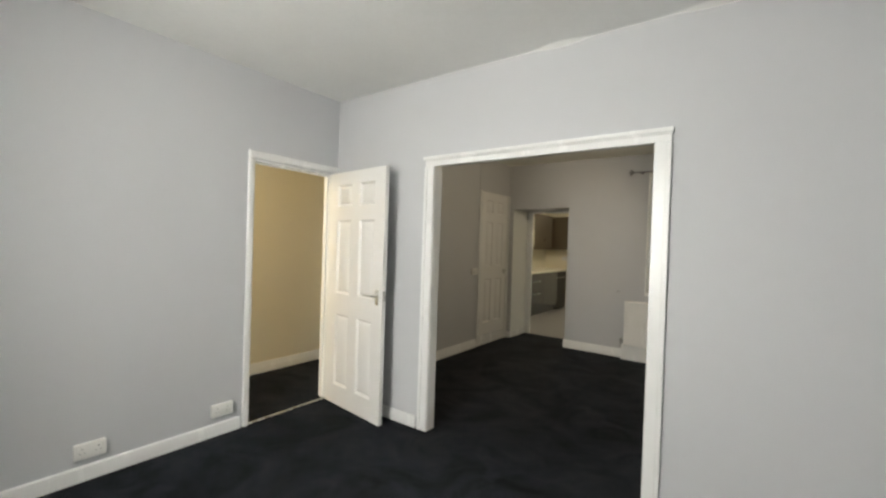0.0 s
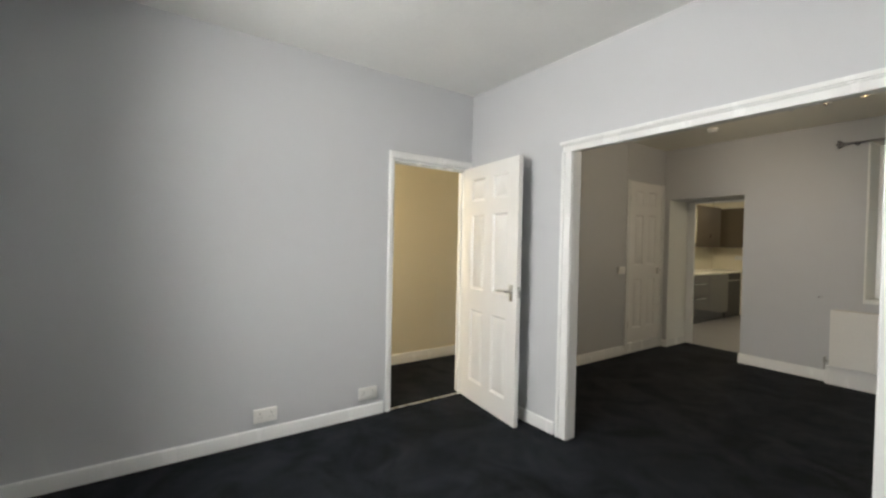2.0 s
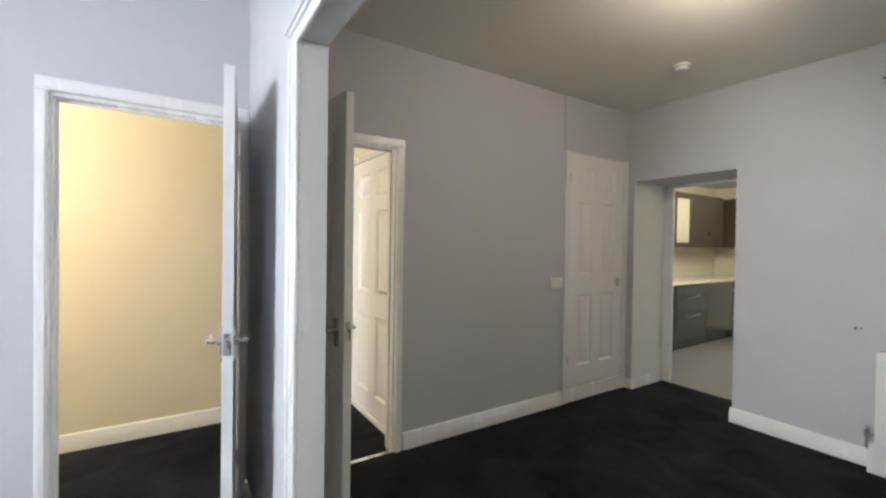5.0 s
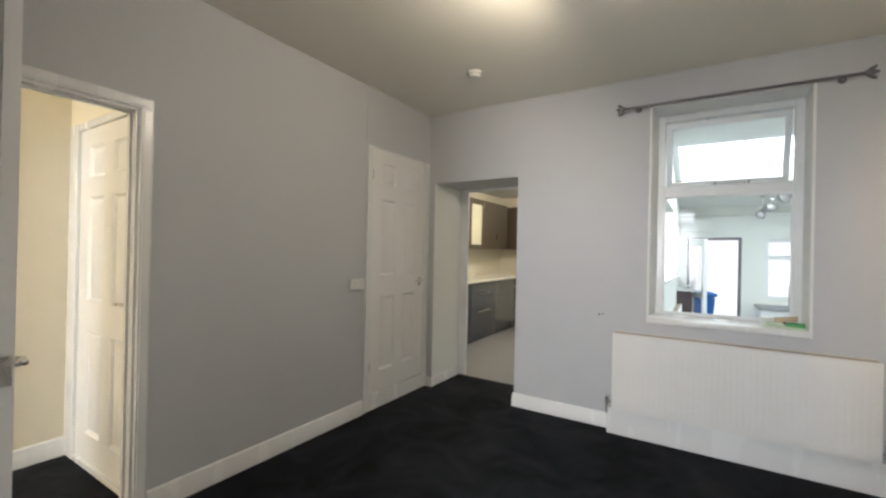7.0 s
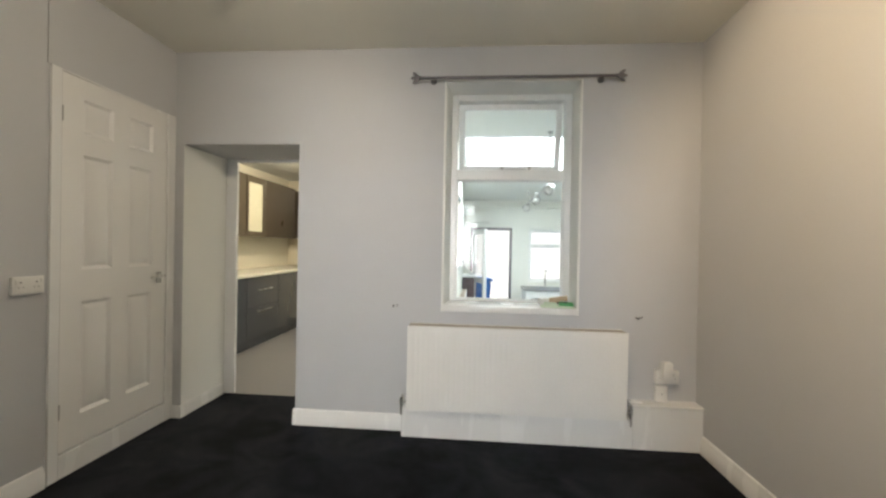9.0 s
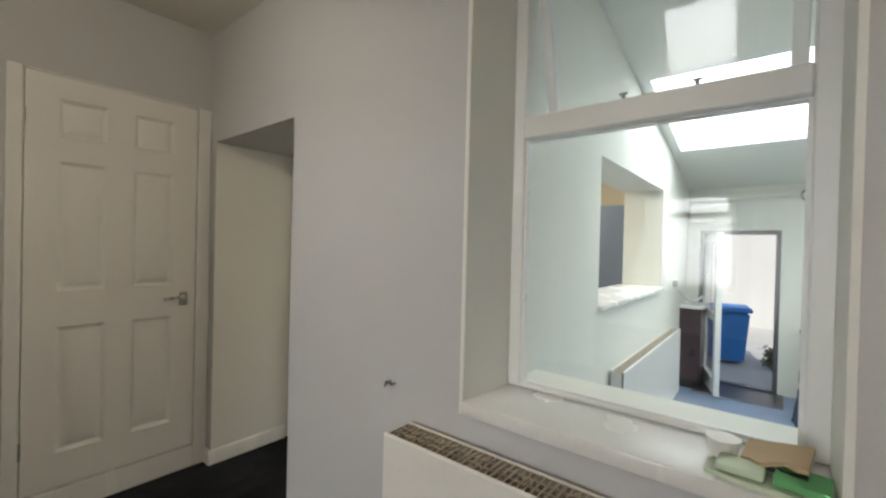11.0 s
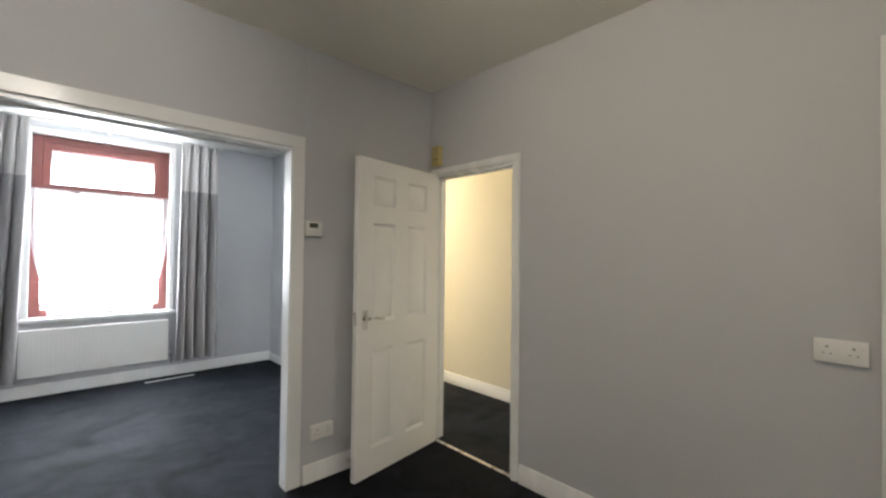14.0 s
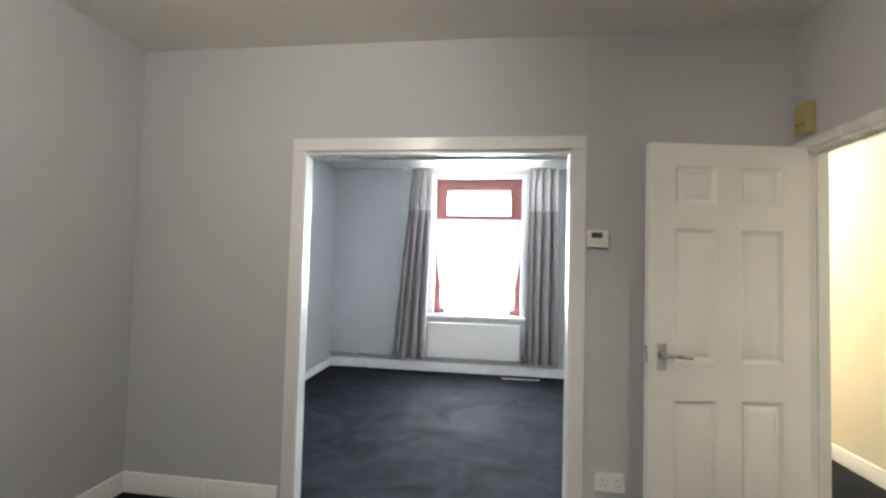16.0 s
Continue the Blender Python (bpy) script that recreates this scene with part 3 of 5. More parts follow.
def six_panel_door(name, w, h, label, m, sides=(0, 1), handle_x=None, handle_z=0.975, hinge_side=1, short=False):
    """Leaf with its hinge edge at x = 0, opening edge at x = w, thickness along +Y, foot at z = 0."""
    t = 0.036
    st = w * 0.162
    pw = (w - 2 * st - w * 0.155) / 2
    cols = ((st, st + pw), (w - st - pw, w - st))
    k = h / 1.981
    rows = ((h - 0.29 * k, h - 0.105 * k), (h - 1.03 * k, h - 0.405 * k), (h - 1.815 * k, h - 1.205 * k))
    cells = [(a, b, c, d) for a, b in cols for c, d in rows]
    door = empty(name, label, "door", kind="structure", m=m)
    leaf = part("leaf", door_slab(w, h, t, cells), M_DOOR, door)
    for c in cells:
        if 0 in sides:
            part("panel", raised_panel(*c, 0.0, 1), M_DOOR, leaf)
        if 1 in sides:
            part("panel", raised_panel(*c, t, -1), M_DOOR, leaf)
    hx = handle_x if handle_x is not None else w - 0.062
    if 0 in sides:
        lever_handle(door, hx, handle_z, 0.0, -1, -1 if hx > w / 2 else 1, *((0.038, M_STEEL) if short else ()))
    if 1 in sides:
        lever_handle(door, hx, handle_z, t, 1, -1 if hx > w / 2 else 1)
    ex = w if hx > w / 2 else 0.0
    e0, e1 = sorted((ex, ex + (0.0015 if ex else -0.0015)))
    part("latch_plate", box(e0, e1, 0.006, t - 0.006, handle_z - 0.03, handle_z + 0.05), M_CHROME, door, "chrome latch plate")
    hy = 0.0 if ex else w
    hk = t + 0.004 if hinge_side > 0 else -0.004
    for z in (0.22, h - 0.22):
        part("hinge", cyl((hy - (0.004 if ex else -0.004), hk, z - 0.04), (hy - (0.004 if ex else -0.004), hk, z + 0.04), 0.0055, seg=10), M_STEEL, door, "steel butt hinge")
    return door


def leaf_pose(hx, hy, tx, ty, z):
    return pose(hx, hy, z, 0, 0, math.degrees(math.atan2(ty - hy, tx - hx)))


six_panel_door("door_1", 0.762, 1.981, "open white six-panel door between hall and front room", leaf_pose(0.022, -0.092, 0.770, -0.185, 0.008))
six_panel_door("door_2", 0.765, 1.981, "open white six-panel door between hall and dining room", leaf_pose(0.022, 0.150, 0.780, 0.262, 0.008), hinge_side=-1)
# cupboard door, closed, its face in the wall plane: leaf runs along +Y
six_panel_door("door_3", 0.742, 2.028, "closed white six-panel cupboard door", pose(0.006, 2.535, 0.138, 0, 0, 90), sides=(0,), handle_z=0.89, hinge_side=-1, short=True)
# hall end door, closed, seen from the hall
six_panel_door("door_4", 0.83, 1.985, "closed white six-panel door at the hall end", pose(-0.955, 0.945, 0.03, 0, 0, 0), sides=(0,))


def hall_frame(name, y0, y1, z, label, inner_z, faces):
    f = empty(name, label, "door frame", kind="structure")
    part("lining", boxes([(-T, 0.0, y0, y0 + 0.022, 0, inner_z), (-T, 0.0, y1 - 0.022, y1, 0, inner_z), (-T, 0.0, y0, y1, inner_z, z)]), M_GLOSS, f)
    part("door_stop", boxes([(-0.055, -0.042, y0 + 0.022, y0 + 0.034, 0, inner_z - 0.012), (-0.055, -0.042, y1 - 0.034, y1 - 0.022, 0, inner_z - 0.012), (-0.055, -0.042, y0 + 0.022, y1 - 0.022, inner_z - 0.012, inner_z)]), M_GLOSS, f)
    for a, b, c, d in faces:
        part("architrave", box(0.0, 0.018, a, b, c, d, bevel=0.004), M_GLOSS, f)
        part("architrave", box(0.018, 0.023, a + 0.01, b - 0.01 if b - a < 0.2 else b - 0.01, c + (0.01 if c > 1 else 0), d - (0.01 if d < 3 else 0), bevel=0.002), M_GLOSS, f)
    return f


hall_frame("door_frame_1", DA0, DA1, DZ, "white glossed door frame to the hall", 1.985, [(DA0 - 0.035, DA0 + 0.012, 0, 2.005), (DA0 - 0.035, -0.002, 2.005, 2.062), (DA1 - 0.01, -0.002, 0, 2.005)])
hall_frame("door_frame_2", DB0, DB1, DZ, "white glossed door frame to the hall", 1.972, [(DB1 - 0.010, DB1 + 0.045, 0, 1.985), (D1 + 0.002, DB1 + 0.045, 1.985, 2.035), (D1 + 0.002, DB0 + 0.010, 0, 1.985)])
cf = empty("cupboard_frame", "white cupboard door frame with a raised sill board", "door frame", kind="structure")
part("lining", boxes([(-T, 0.0, CU0, CU0 + 0.018, 0, CZ), (-T, 0.0, CU1 - 0.018, CU1, 0, CZ), (-T, 0.0, CU0, CU1, CZ - 0.01, CZ)]), M_GLOSS, cf)
part("architrave", box(0.0, 0.016, 2.472, CU0 + 0.012, 0, 2.178, bevel=0.003), M_GLOSS, cf)
part("architrave", box(0.0, 0.016, CU1 - 0.018, YB - 0.002, 0, 2.178, bevel=0.003), M_GLOSS, cf)
part("architrave", box(0.0, 0.010, CU0 + 0.012, CU1 - 0.018, 2.168, 2.178, bevel=0.002), M_GLOSS, cf)
part("sill_board", box(-0.02, 0.014, CU0 + 0.012, CU1 - 0.018, 0, 0.128, bevel=0.003), M_GLOSS, cf)
hf = empty("hall_end_frame", "white frame of the hall end door", "door frame", kind="structure")
part("jamb", box(HX, -0.957, 0.925, 0.990, 0.0, 2.06, bevel=0.003), M_GLOSS, hf)
part("head", box(-0.957, -T, 0.930, 0.990, 2.018, 2.06, bevel=0.003), M_GLOSS, hf)
part("sill", box(-0.957, -T, 0.930, 0.990, 0.0, 0.028), M_GLOSS, hf)
for _n, _y0, _y1 in (("threshold_front", DA0, DA1), ("threshold_dining", DB0, DB1)):
    structure(_n, box(-0.022, 0.004, _y0 + 0.022, _y1 - 0.022, 0.0, 0.006, bevel=0.002), M_CHROME, "thin metal carpet strip in the doorway", "threshold strip")
kf = empty("kitchen_door_lining", "white door lining at the kitchen end of the doorway", "door frame", kind="structure")
part("jamb", box(KX0 - 0.02, 0.172, YK, YK + 0.03, 0, 1.995, bevel=0.003), M_GLOSS, kf)
part("head", box(0.172, KX1 + 0.02, YK, YK + 0.03, 1.955, 1.995, bevel=0.003), M_GLOSS, kf)
# pale paint inside the doorway reveal
structure("reveal_lining", boxes([(KX0, KX0 + 0.004, YB + 0.004, YK, 0.0, KZ - 0.002)]), M_REVEAL, "off-white painted side of the deep doorway", "wall")

# ---------------- windows ----------------


def slab_pane(parent, name, x0, x1, y, z0, z1, axis="y", t=0.006):
    bm = box(x0 - 0.004, x1 + 0.004, y, y + t, z0 - 0.004, z1 + 0.004)
    p = part(name, bm, M_GLASS, parent, "clear glass pane")
    p.visible_shadow = False
    return p


w1 = empty("window_1", "white framed inner window with an opened top light", "window", kind="structure")
WY = 3.60
PL, PR, PB, PT = 2.045, 2.825, 0.900, 1.765   # daylight opening of the fixed pane
TT = 1.850                                    # top of the transom
part("window_frame", boxes([
    (WX0, PL, WY, WY + 0.07, WZ0 + 0.045, WZ1), (PR, WX1, WY, WY + 0.07, WZ0 + 0.045, WZ1),
    (PL, PR, WY, WY + 0.07, WZ1 - 0.05, WZ1), (PL, PR, WY, WY + 0.07, WZ0 + 0.045, PB - 0.010)], bevel=0.005), M_UPVC, w1)
part("transom", box(PL, PR, WY - 0.012, WY + 0.075, PT + 0.006, TT, bevel=0.006), M_UPVC, w1)
part("glazing_bead", boxes([
    (PL, PL + 0.010, WY + 0.012, WY + 0.03, PB, PT), (PR - 0.010, PR, WY + 0.012, WY + 0.03, PB, PT),
    (PL, PR, WY + 0.012, WY + 0.03, PB - 0.010, PB), (PL, PR, WY + 0.012, WY + 0.03, PT, PT + 0.006)]), M_UPVC, w1)
slab_pane(w1, "pane", PL, PR, WY + 0.034, PB - 0.002, PT + 0.002)
# top-hung light, tilted outwards
tilt = Matrix.Translation((0, WY + 0.06, WZ1 - 0.055)) @ pose(0, 0, 0, 15, 0, 0)
_sx0, _sx1, _sh = PL + 0.004, PR - 0.004, 0.50
_s = bmesh.new()
for r in ((_sx0, _sx0 + 0.040, 0, 0.045, -_sh, 0), (_sx1 - 0.040, _sx1, 0, 0.045, -_sh, 0), (_sx0 + 0.040, _sx1 - 0.040, 0, 0.045, -0.045, 0), (_sx0 + 0.040, _sx1 - 0.040, 0, 0.045, -_sh, -_sh + 0.040)):
    bm_box(_s, *r, m=tilt, bevel=0.004)
sash = part("sash", _s, M_UPVC, w1, "opened white top light")
_p = part("pane", bm_box(bmesh.new(), _sx0 + 0.036, _sx1 - 0.036, 0.018, 0.024, -_sh + 0.036, -0.040, m=tilt), M_GLASS, sash)
_p.visible_shadow = False
for _x in (2.375, 2.575):
    part("stay_pin", bm_cyl(cyl((_x, WY + 0.02, TT), (_x, WY + 0.02, TT + 0.020), 0.006, seg=10), (_x - 0.012, WY + 0.02, TT + 0.023), (_x + 0.012, WY + 0.02, TT + 0.023), 0.004, seg=8), M_STEEL, w1, "small steel stay pin")
part("stay_bar", bm_box(bmesh.new(), _sx0 + 0.30, _sx0 + 0.52, -0.014, -0.004, -_sh + 0.012, -_sh + 0.024, m=tilt, bevel=0.002), M_CHROME, sash, "steel window stay")
part("window_sill", box(WX0, WX1, YB - 0.012, WY + 0.02, WZ0, WZ0 + 0.045, bevel=0.006, seg=2), M_GLOSS, w1, "white glossed sill board")
_rev = boxes([(WX0, WX0 + 0.004, YB + 0.001, WY, WZ0 + 0.045, WZ1 - 0.004)])
for _v in _rev.verts:
    if _v.co.y > YB + 0.1 and _v.co.x > WX0 + 0.002:
        _v.co.x += 0.026
structure("window_reveal_splayed", _rev, M_REVEAL, "off-white painted splayed window reveal", "wall")
structure("window_reveal", boxes([(WX1 - 0.004, WX1, YB + 0.001, WY, WZ0 + 0.045, WZ1 - 0.004), (WX0, WX1, YB + 0.001, WY, WZ1 - 0.004, WZ1)]), M_REVEAL, "off-white painted window reveal", "wall")
structure("window_outer_reveal", boxes([(WX0, WX0 + 0.004, WY + 0.071, YK, WZ0, WZ1 - 0.004), (WX1 - 0.004, WX1, WY + 0.071, YK, WZ0, WZ1 - 0.004), (WX0, WX1, WY + 0.071, YK, WZ1 - 0.004, WZ1), (WX0 + 0.004, WX1 - 0.004, WY + 0.071, YK + 0.02, WZ0, WZ0 + 0.03)]), M_WHITEWALL, "white painted outer window reveal", "wall")
structure("window_bead", boxes([(WX0 - 0.010, WX0 + 0.006, YB - 0.006, YB + 0.002, WZ0, WZ1 + 0.006), (WX1 - 0.006, WX1 + 0.010, YB - 0.006, YB + 0.002, WZ0, WZ1 + 0.006), (WX0 + 0.006, WX1 - 0.006, YB - 0.006, YB + 0.002, WZ1 - 0.006, WZ1 + 0.006)], bevel=0.001), M_REVEAL, "white edge bead round the window reveal", "trim")

w2 = empty("window_2", "dark red-brown framed front window with a top light", "window", kind="structure")
FY = YF - 0.16
part("window_frame", boxes([
    (FX0 + 0.05, FX0 + 0.13, FY, FY + 0.06, FZ0 + 0.04, FZ1 - 0.05), (FX1 - 0.14, FX1 - 0.06, FY, FY + 0.06, FZ0 + 0.04, FZ1 - 0.05),
    (FX0 + 0.13, FX1 - 0.14, FY, FY + 0.06, FZ1 - 0.12, FZ1 - 0.05), (FX0 + 0.13, FX1 - 0.14, FY, FY + 0.06, FZ0 + 0.04, FZ0 + 0.11), (FX0 + 0.13, FX1 - 0.14, FY, FY + 0.06, 1.95, 2.02)], bevel=0.005), M_WOOD, w2)
tl = part("top_light", boxes([
    (FX0 + 0.13, FX0 + 0.19, FY + 0.008, FY + 0.068, 2.02, FZ1 - 0.12), (FX1 - 0.20, FX1 - 0.14, FY + 0.008, FY + 0.068, 2.02, FZ1 - 0.12),
    (FX0 + 0.19, FX1 - 0.20, FY + 0.008, FY + 0.068, FZ1 - 0.19, FZ1 - 0.12), (FX0 + 0.19, FX1 - 0.20, FY + 0.008, FY + 0.068, 2.02, 2.05)], bevel=0.005), M_WOOD, w2)
slab_pane(tl, "pane", FX0 + 0.19, FX1 - 0.20, FY + 0.03, 2.05, FZ1 - 0.19)
slab_pane(w2, "pane", FX0 + 0.13, FX1 - 0.14, FY + 0.03, FZ0 + 0.11, 1.95)
part("white_lining", boxes([
    (FX0, FX0 + 0.05, FY - 0.02, YF + 0.012, FZ0, FZ1), (FX1 - 0.06, FX1, FY - 0.02, YF + 0.012, FZ0, FZ1), (FX0 + 0.05, FX1 - 0.06, FY - 0.02, YF + 0.012, FZ1 - 0.05, FZ1)], bevel=0.004), M_GLOSS, w2, "white glossed window lining")
part("window_sill", box(FX0 - 0.02, FX1 + 0.02, FY + 0.0, YF + 0.05, FZ0 - 0.002, FZ0 + 0.036, bevel=0.008, seg=2), M_GLOSS, w2, "white glossed sill board")


def net_curtain():
    """Short net gathered on a wire, its lower corners swept in."""
    bm = bmesh.new()
    nu, nv = 90, 24
    z1, z0 = 1.99, FZ0 + 0.042
    g = []
    for j in range(nv + 1):
        v = j / nv
        row = []
        for i in range(nu + 1):
            u = i / nu
            half = 0.560 - 0.13 * (min(1.0, max(0.0, v - 0.25) / 0.6)) ** 2
            cx = (FX0 + FX1) / 2 - 0.005
            x = cx + (u - 0.5) * 2 * half
            y = FY + 0.078 + 0.010 * math.sin(u * 2 * math.pi * 17 + v * 1.5) + 0.004 * math.sin(u * 40 + 1.3)
            row.append(bm.verts.new((x, y, z1 + (z0 - z1) * v)))
        g.append(row)
    for j in range(nv):
        for i in range(nu):
            bm.faces.new((g[j][i], g[j][i + 1], g[j + 1][i + 1], g[j + 1][i]))
    return bm


net = empty("net_curtain", "white net curtain hung across the lower window", "net curtain")
part("net", net_curtain(), M_NET, net)
part("wire", cyl((FX0 + 0.05, FY + 0.078, 1.995), (FX1 - 0.06, FY + 0.078, 1.995), 0.003, seg=8), M_STEEL, net, "thin steel curtain wire")


def drape(x0t, x1t, x0b, x1b, z0, z1, folds, seed, outer, y_wall):
    """Folded cloth between two heights: a corrugated sheet with thickness."""
    rnd = random.Random(seed)
    ph = [rnd.uniform(0, 6.28) for _ in range(4)]
    bm = bmesh.new()
    nu, nv = 130, 30
    top_z, bot_z = 2.60, 0.19

    def at(u, z):
        v = (top_z - z) / (top_z - bot_z)
        xa, xb = x0t + (x0b - x0t) * v, x1t + (x1b - x1t) * v
        warp = u + 0.040 * math.sin(u * 5.3 + ph[0]) + 0.012 * math.sin(u * 13.0 + ph[2] + 0.7 * v)
        swell = 0.80 + 0.20 * math.sin(u * 8.1 + ph[3] + 1.1 * v)
        a = math.pi * folds * warp + ph[1] + 0.25 * math.sin(v * 2.2 + ph[2] + u * 3)
        s = 2 * abs(math.sin(a)) ** 0.8 - 1
        pleat = max(0.0, 1 - v / 0.06) * 0.012 * math.sin(2 * math.pi * folds * 3 * u + ph[0])
        y = y_wall + 0.190 - 0.02 * v + (0.044 + 0.030 * v) * swell * s + pleat + 0.006 * noise.noise(Vector((u * 6 + seed, v * 4, 0.3)))
        x = xa + (xb - xa) * u + 0.012 * math.cos(2 * a)
        edge = min(1.0, abs(u - outer) / 0.07)
        return Vector((x, y_wall + 0.022 + (y - y_wall - 0.022) * edge, z))

    sheets = []
    for back in (0.0, 0.004):
        sheets.append([[bm.verts.new(at(i / nu, z1 + (z0 - z1) * j / nv) - Vector((0, back, 0))) for i in range(nu + 1)] for j in range(nv + 1)])
    for g in sheets:
        for j in range(nv):
            for i in range(nu):
                bm.faces.new((g[j][i], g[j][i + 1], g[j + 1][i + 1], g[j + 1][i]))
    f, k = sheets
    for j in range(nv):
        for i in (0, nu):
            bm.faces.new((f[j][i], f[j + 1][i], k[j + 1][i], k[j][i]))
    for i in range(nu):
        for j in (0, nv):
            bm.faces.new((f[j][i], f[j][i + 1], k[j][i + 1], k[j][i]))
    return bm


for _lab, _a in (("satin curtain with pale top band, flared at the foot", (2.29, 2.57, 2.33, 2.80, 4.6, 3, 1)), ("satin curtain with pale top band, hanging straight", (0.71, 1.08, 0.68, 1.10, 4.3, 8, 0))):
    c = empty("curtain", "silver grey " + _lab, "curtain", "curtains at the front window")
    part("top_band", drape(*_a[:4], 2.07, 2.60, *_a[4:], YF), M_CURT_TOP, c, "pale silver top band")
    part("drop", drape(*_a[:4], 0.19, 2.068, *_a[4:], YF), M_CURT_LOW, c, "darker pewter satin drop")
rail = empty("curtain_rail", "slim white curtain rail above the front window", "curtain rail")
part("track", box(0.66, 2.68, YF + 0.160, YF + 0.185, 2.595, 2.615, bevel=0.003), M_PLASTIC, rail)
for _x in (0.75, 1.70, 2.60):
    part("bracket", box(_x - 0.012, _x + 0.012, YF, YF + 0.163, 2.60, 2.612), M_PLASTIC, rail)

# ---------------- radiators ----------------


def fluted(w, h, d=0.0024, pitch=0.0333, margin=0.03):
    """Pressed radiator panel in the XZ plane, facing -Y."""
    bm = bmesh.new()
    xs, dy = [0.0, margin], [0.0, 0.0]
    n = int((w - 2 * margin) / pitch)
    p = (w - 2 * margin) / n
    for i in range(n):
        x = margin + i * p
        xs += [x + p * 0.30, x + p * 0.42, x + p * 0.68, x + p * 0.80]
        dy += [0.0, d, d, 0.0]
    xs += [w - margin, w]
    dy += [0.0, 0.0]
    zs, zf = [0.0, 0.03, 0.05, h - 0.05, h - 0.03, h - 0.006, h], [0, 0, 1, 1, 0, 0, 0]
    g = [[bm.verts.new((x, e * f + (0.006 if k == len(zs) - 1 else 0), z)) for x, e in zip(xs, dy)] for k, (z, f) in enumerate(zip(zs, zf))]
    for a, b in zip(g, g[1:]):
        for i in range(len(xs) - 1):
            bm.faces.new((a[i], a[i + 1], b[i + 1], b[i]))
    bmesh.ops.recalc_face_normals(bm, faces=bm.faces)
    bmesh.ops.solidify(bm, geom=bm.faces[:], thickness=-0.003)
    return bm


def grille(w, d, z):
    """Top grille: long bars with cross slots."""
    bm = bmesh.new()
    for k in range(4):
        y = 0.008 + (d - 0.02) * k / 3
        bm_box(bm, 0.004, w - 0.004, y, y + 0.005, z, z + 0.006)
    n = int(w / 0.02)
    for i in range(n + 1):
        x = 0.004 + (w - 0.014) * i / n
        bm_box(bm, x, x + 0.006, 0.008, d - 0.006, z + 0.001, z + 0.0055)
    return bm


def radiator(name, label, w, h, d, m, valves=True, flute=0.0024):
    """Foot at z = 0, length along +X, front facing -Y, wall at y = d."""
    r = empty(name, label, "radiator", m=m)
    part("front_panel", fluted(w, h, flute), M_RAD, r)
    part("back_panel", box(0.0, w, d - 0.022, d - 0.012, 0, h, bevel=0.003), M_RAD, r)
    for x in (0.0, w - 0.004):
        part("side_panel", box(x, x + 0.004, 0.009, d - 0.014, 0.02, h - 0.008), M_RAD, r)
    part("top_grille", grille(w, d - 0.012, h - 0.010), M_GRILLE, r, "dusty brown top grille")
    part("convector_core", boxes([(0.02 + i * 0.033, 0.026 + i * 0.033, 0.016, d - 0.024, 0.03, h - 0.02) for i in range(int((w - 0.04) / 0.033))]), M_GRILLE, r)
    for x in (w * 0.15, w * 0.85):
        part("bracket", box(x - 0.015, x + 0.015, d - 0.012, d, 0.08, h - 0.06), M_STEEL, r)
    if valves:
        for x, s in ((0.0, -1), (w, 1)):
            v = part("valve", bm_cyl(cyl((x, 0.04, 0.035), (x + s * 0.035, 0.04, 0.035), 0.009, seg=12), (x + s * 0.04, 0.04, 0.02), (x + s * 0.04, 0.04, 0.055), 0.013, seg=12), M_STEEL, r, "dull chrome valve")
            part("valve_cap", cyl((x + s * 0.04, 0.04, 0.055), (x + s * 0.04, 0.04, 0.085), 0.011, 0.008, 12), M_CHROME, v)
            part("tail_pipe", cyl((x + s * 0.04, 0.04, -0.05), (x + s * 0.04, 0.04, 0.02), 0.0075, seg=10), M_STEEL, v)
    return r


radiator("radiator", "long white double-panel radiator under the inner window", 1.41, 0.555, 0.135, pose(1.756, 3.195 + 0.02, 0.198), flute=0.0013)
radiator("radiator", "white panel radiator under the front window", 1.17, 0.44, 0.09, pose(2.325, YF + 0.09, 0.20, 0, 0, 180), flute=0.0003)
radiator("radiator", "small white radiator on the lean-to wall", 1.9, 0.60, 0.09, pose(EX0 + 0.09, 4.90, 0.04, 0, 0, 90))

boxing = empty("pipe_boxing", "white painted pipe boxing along the wall foot", "pipe boxing", kind="structure")
part("low_board", box(1.718, 3.215, 3.252, YB, 0, 0.19, bevel=0.004), M_GLOSS, boxing)
part("tall_board", box(3.215, XE, 3.252, YB, 0, 0.272, bevel=0.004), M_GLOSS, boxing)
part("top_lip", box(3.212, XE, 3.244, YB, 0.272, 0.290, bevel=0.005), M_GLOSS, boxing)
pipe = empty("heating_pipe", "thin heating pipe clipped above the front skirting", "pipe")
part("pipe", cyl((2.42, YF + 0.028, 0.165), (XE - 0.01, YF + 0.028, 0.180), 0.011, seg=10), M_STEEL, pipe)
for _x in (2.75, 3.3):
    part("clip", box(_x - 0.008, _x + 0.008, YF, YF + 0.04, 0.155, 0.192, bevel=0.003), M_PLASTIC, pipe)

# ---------------- sockets and small fittings ----------------


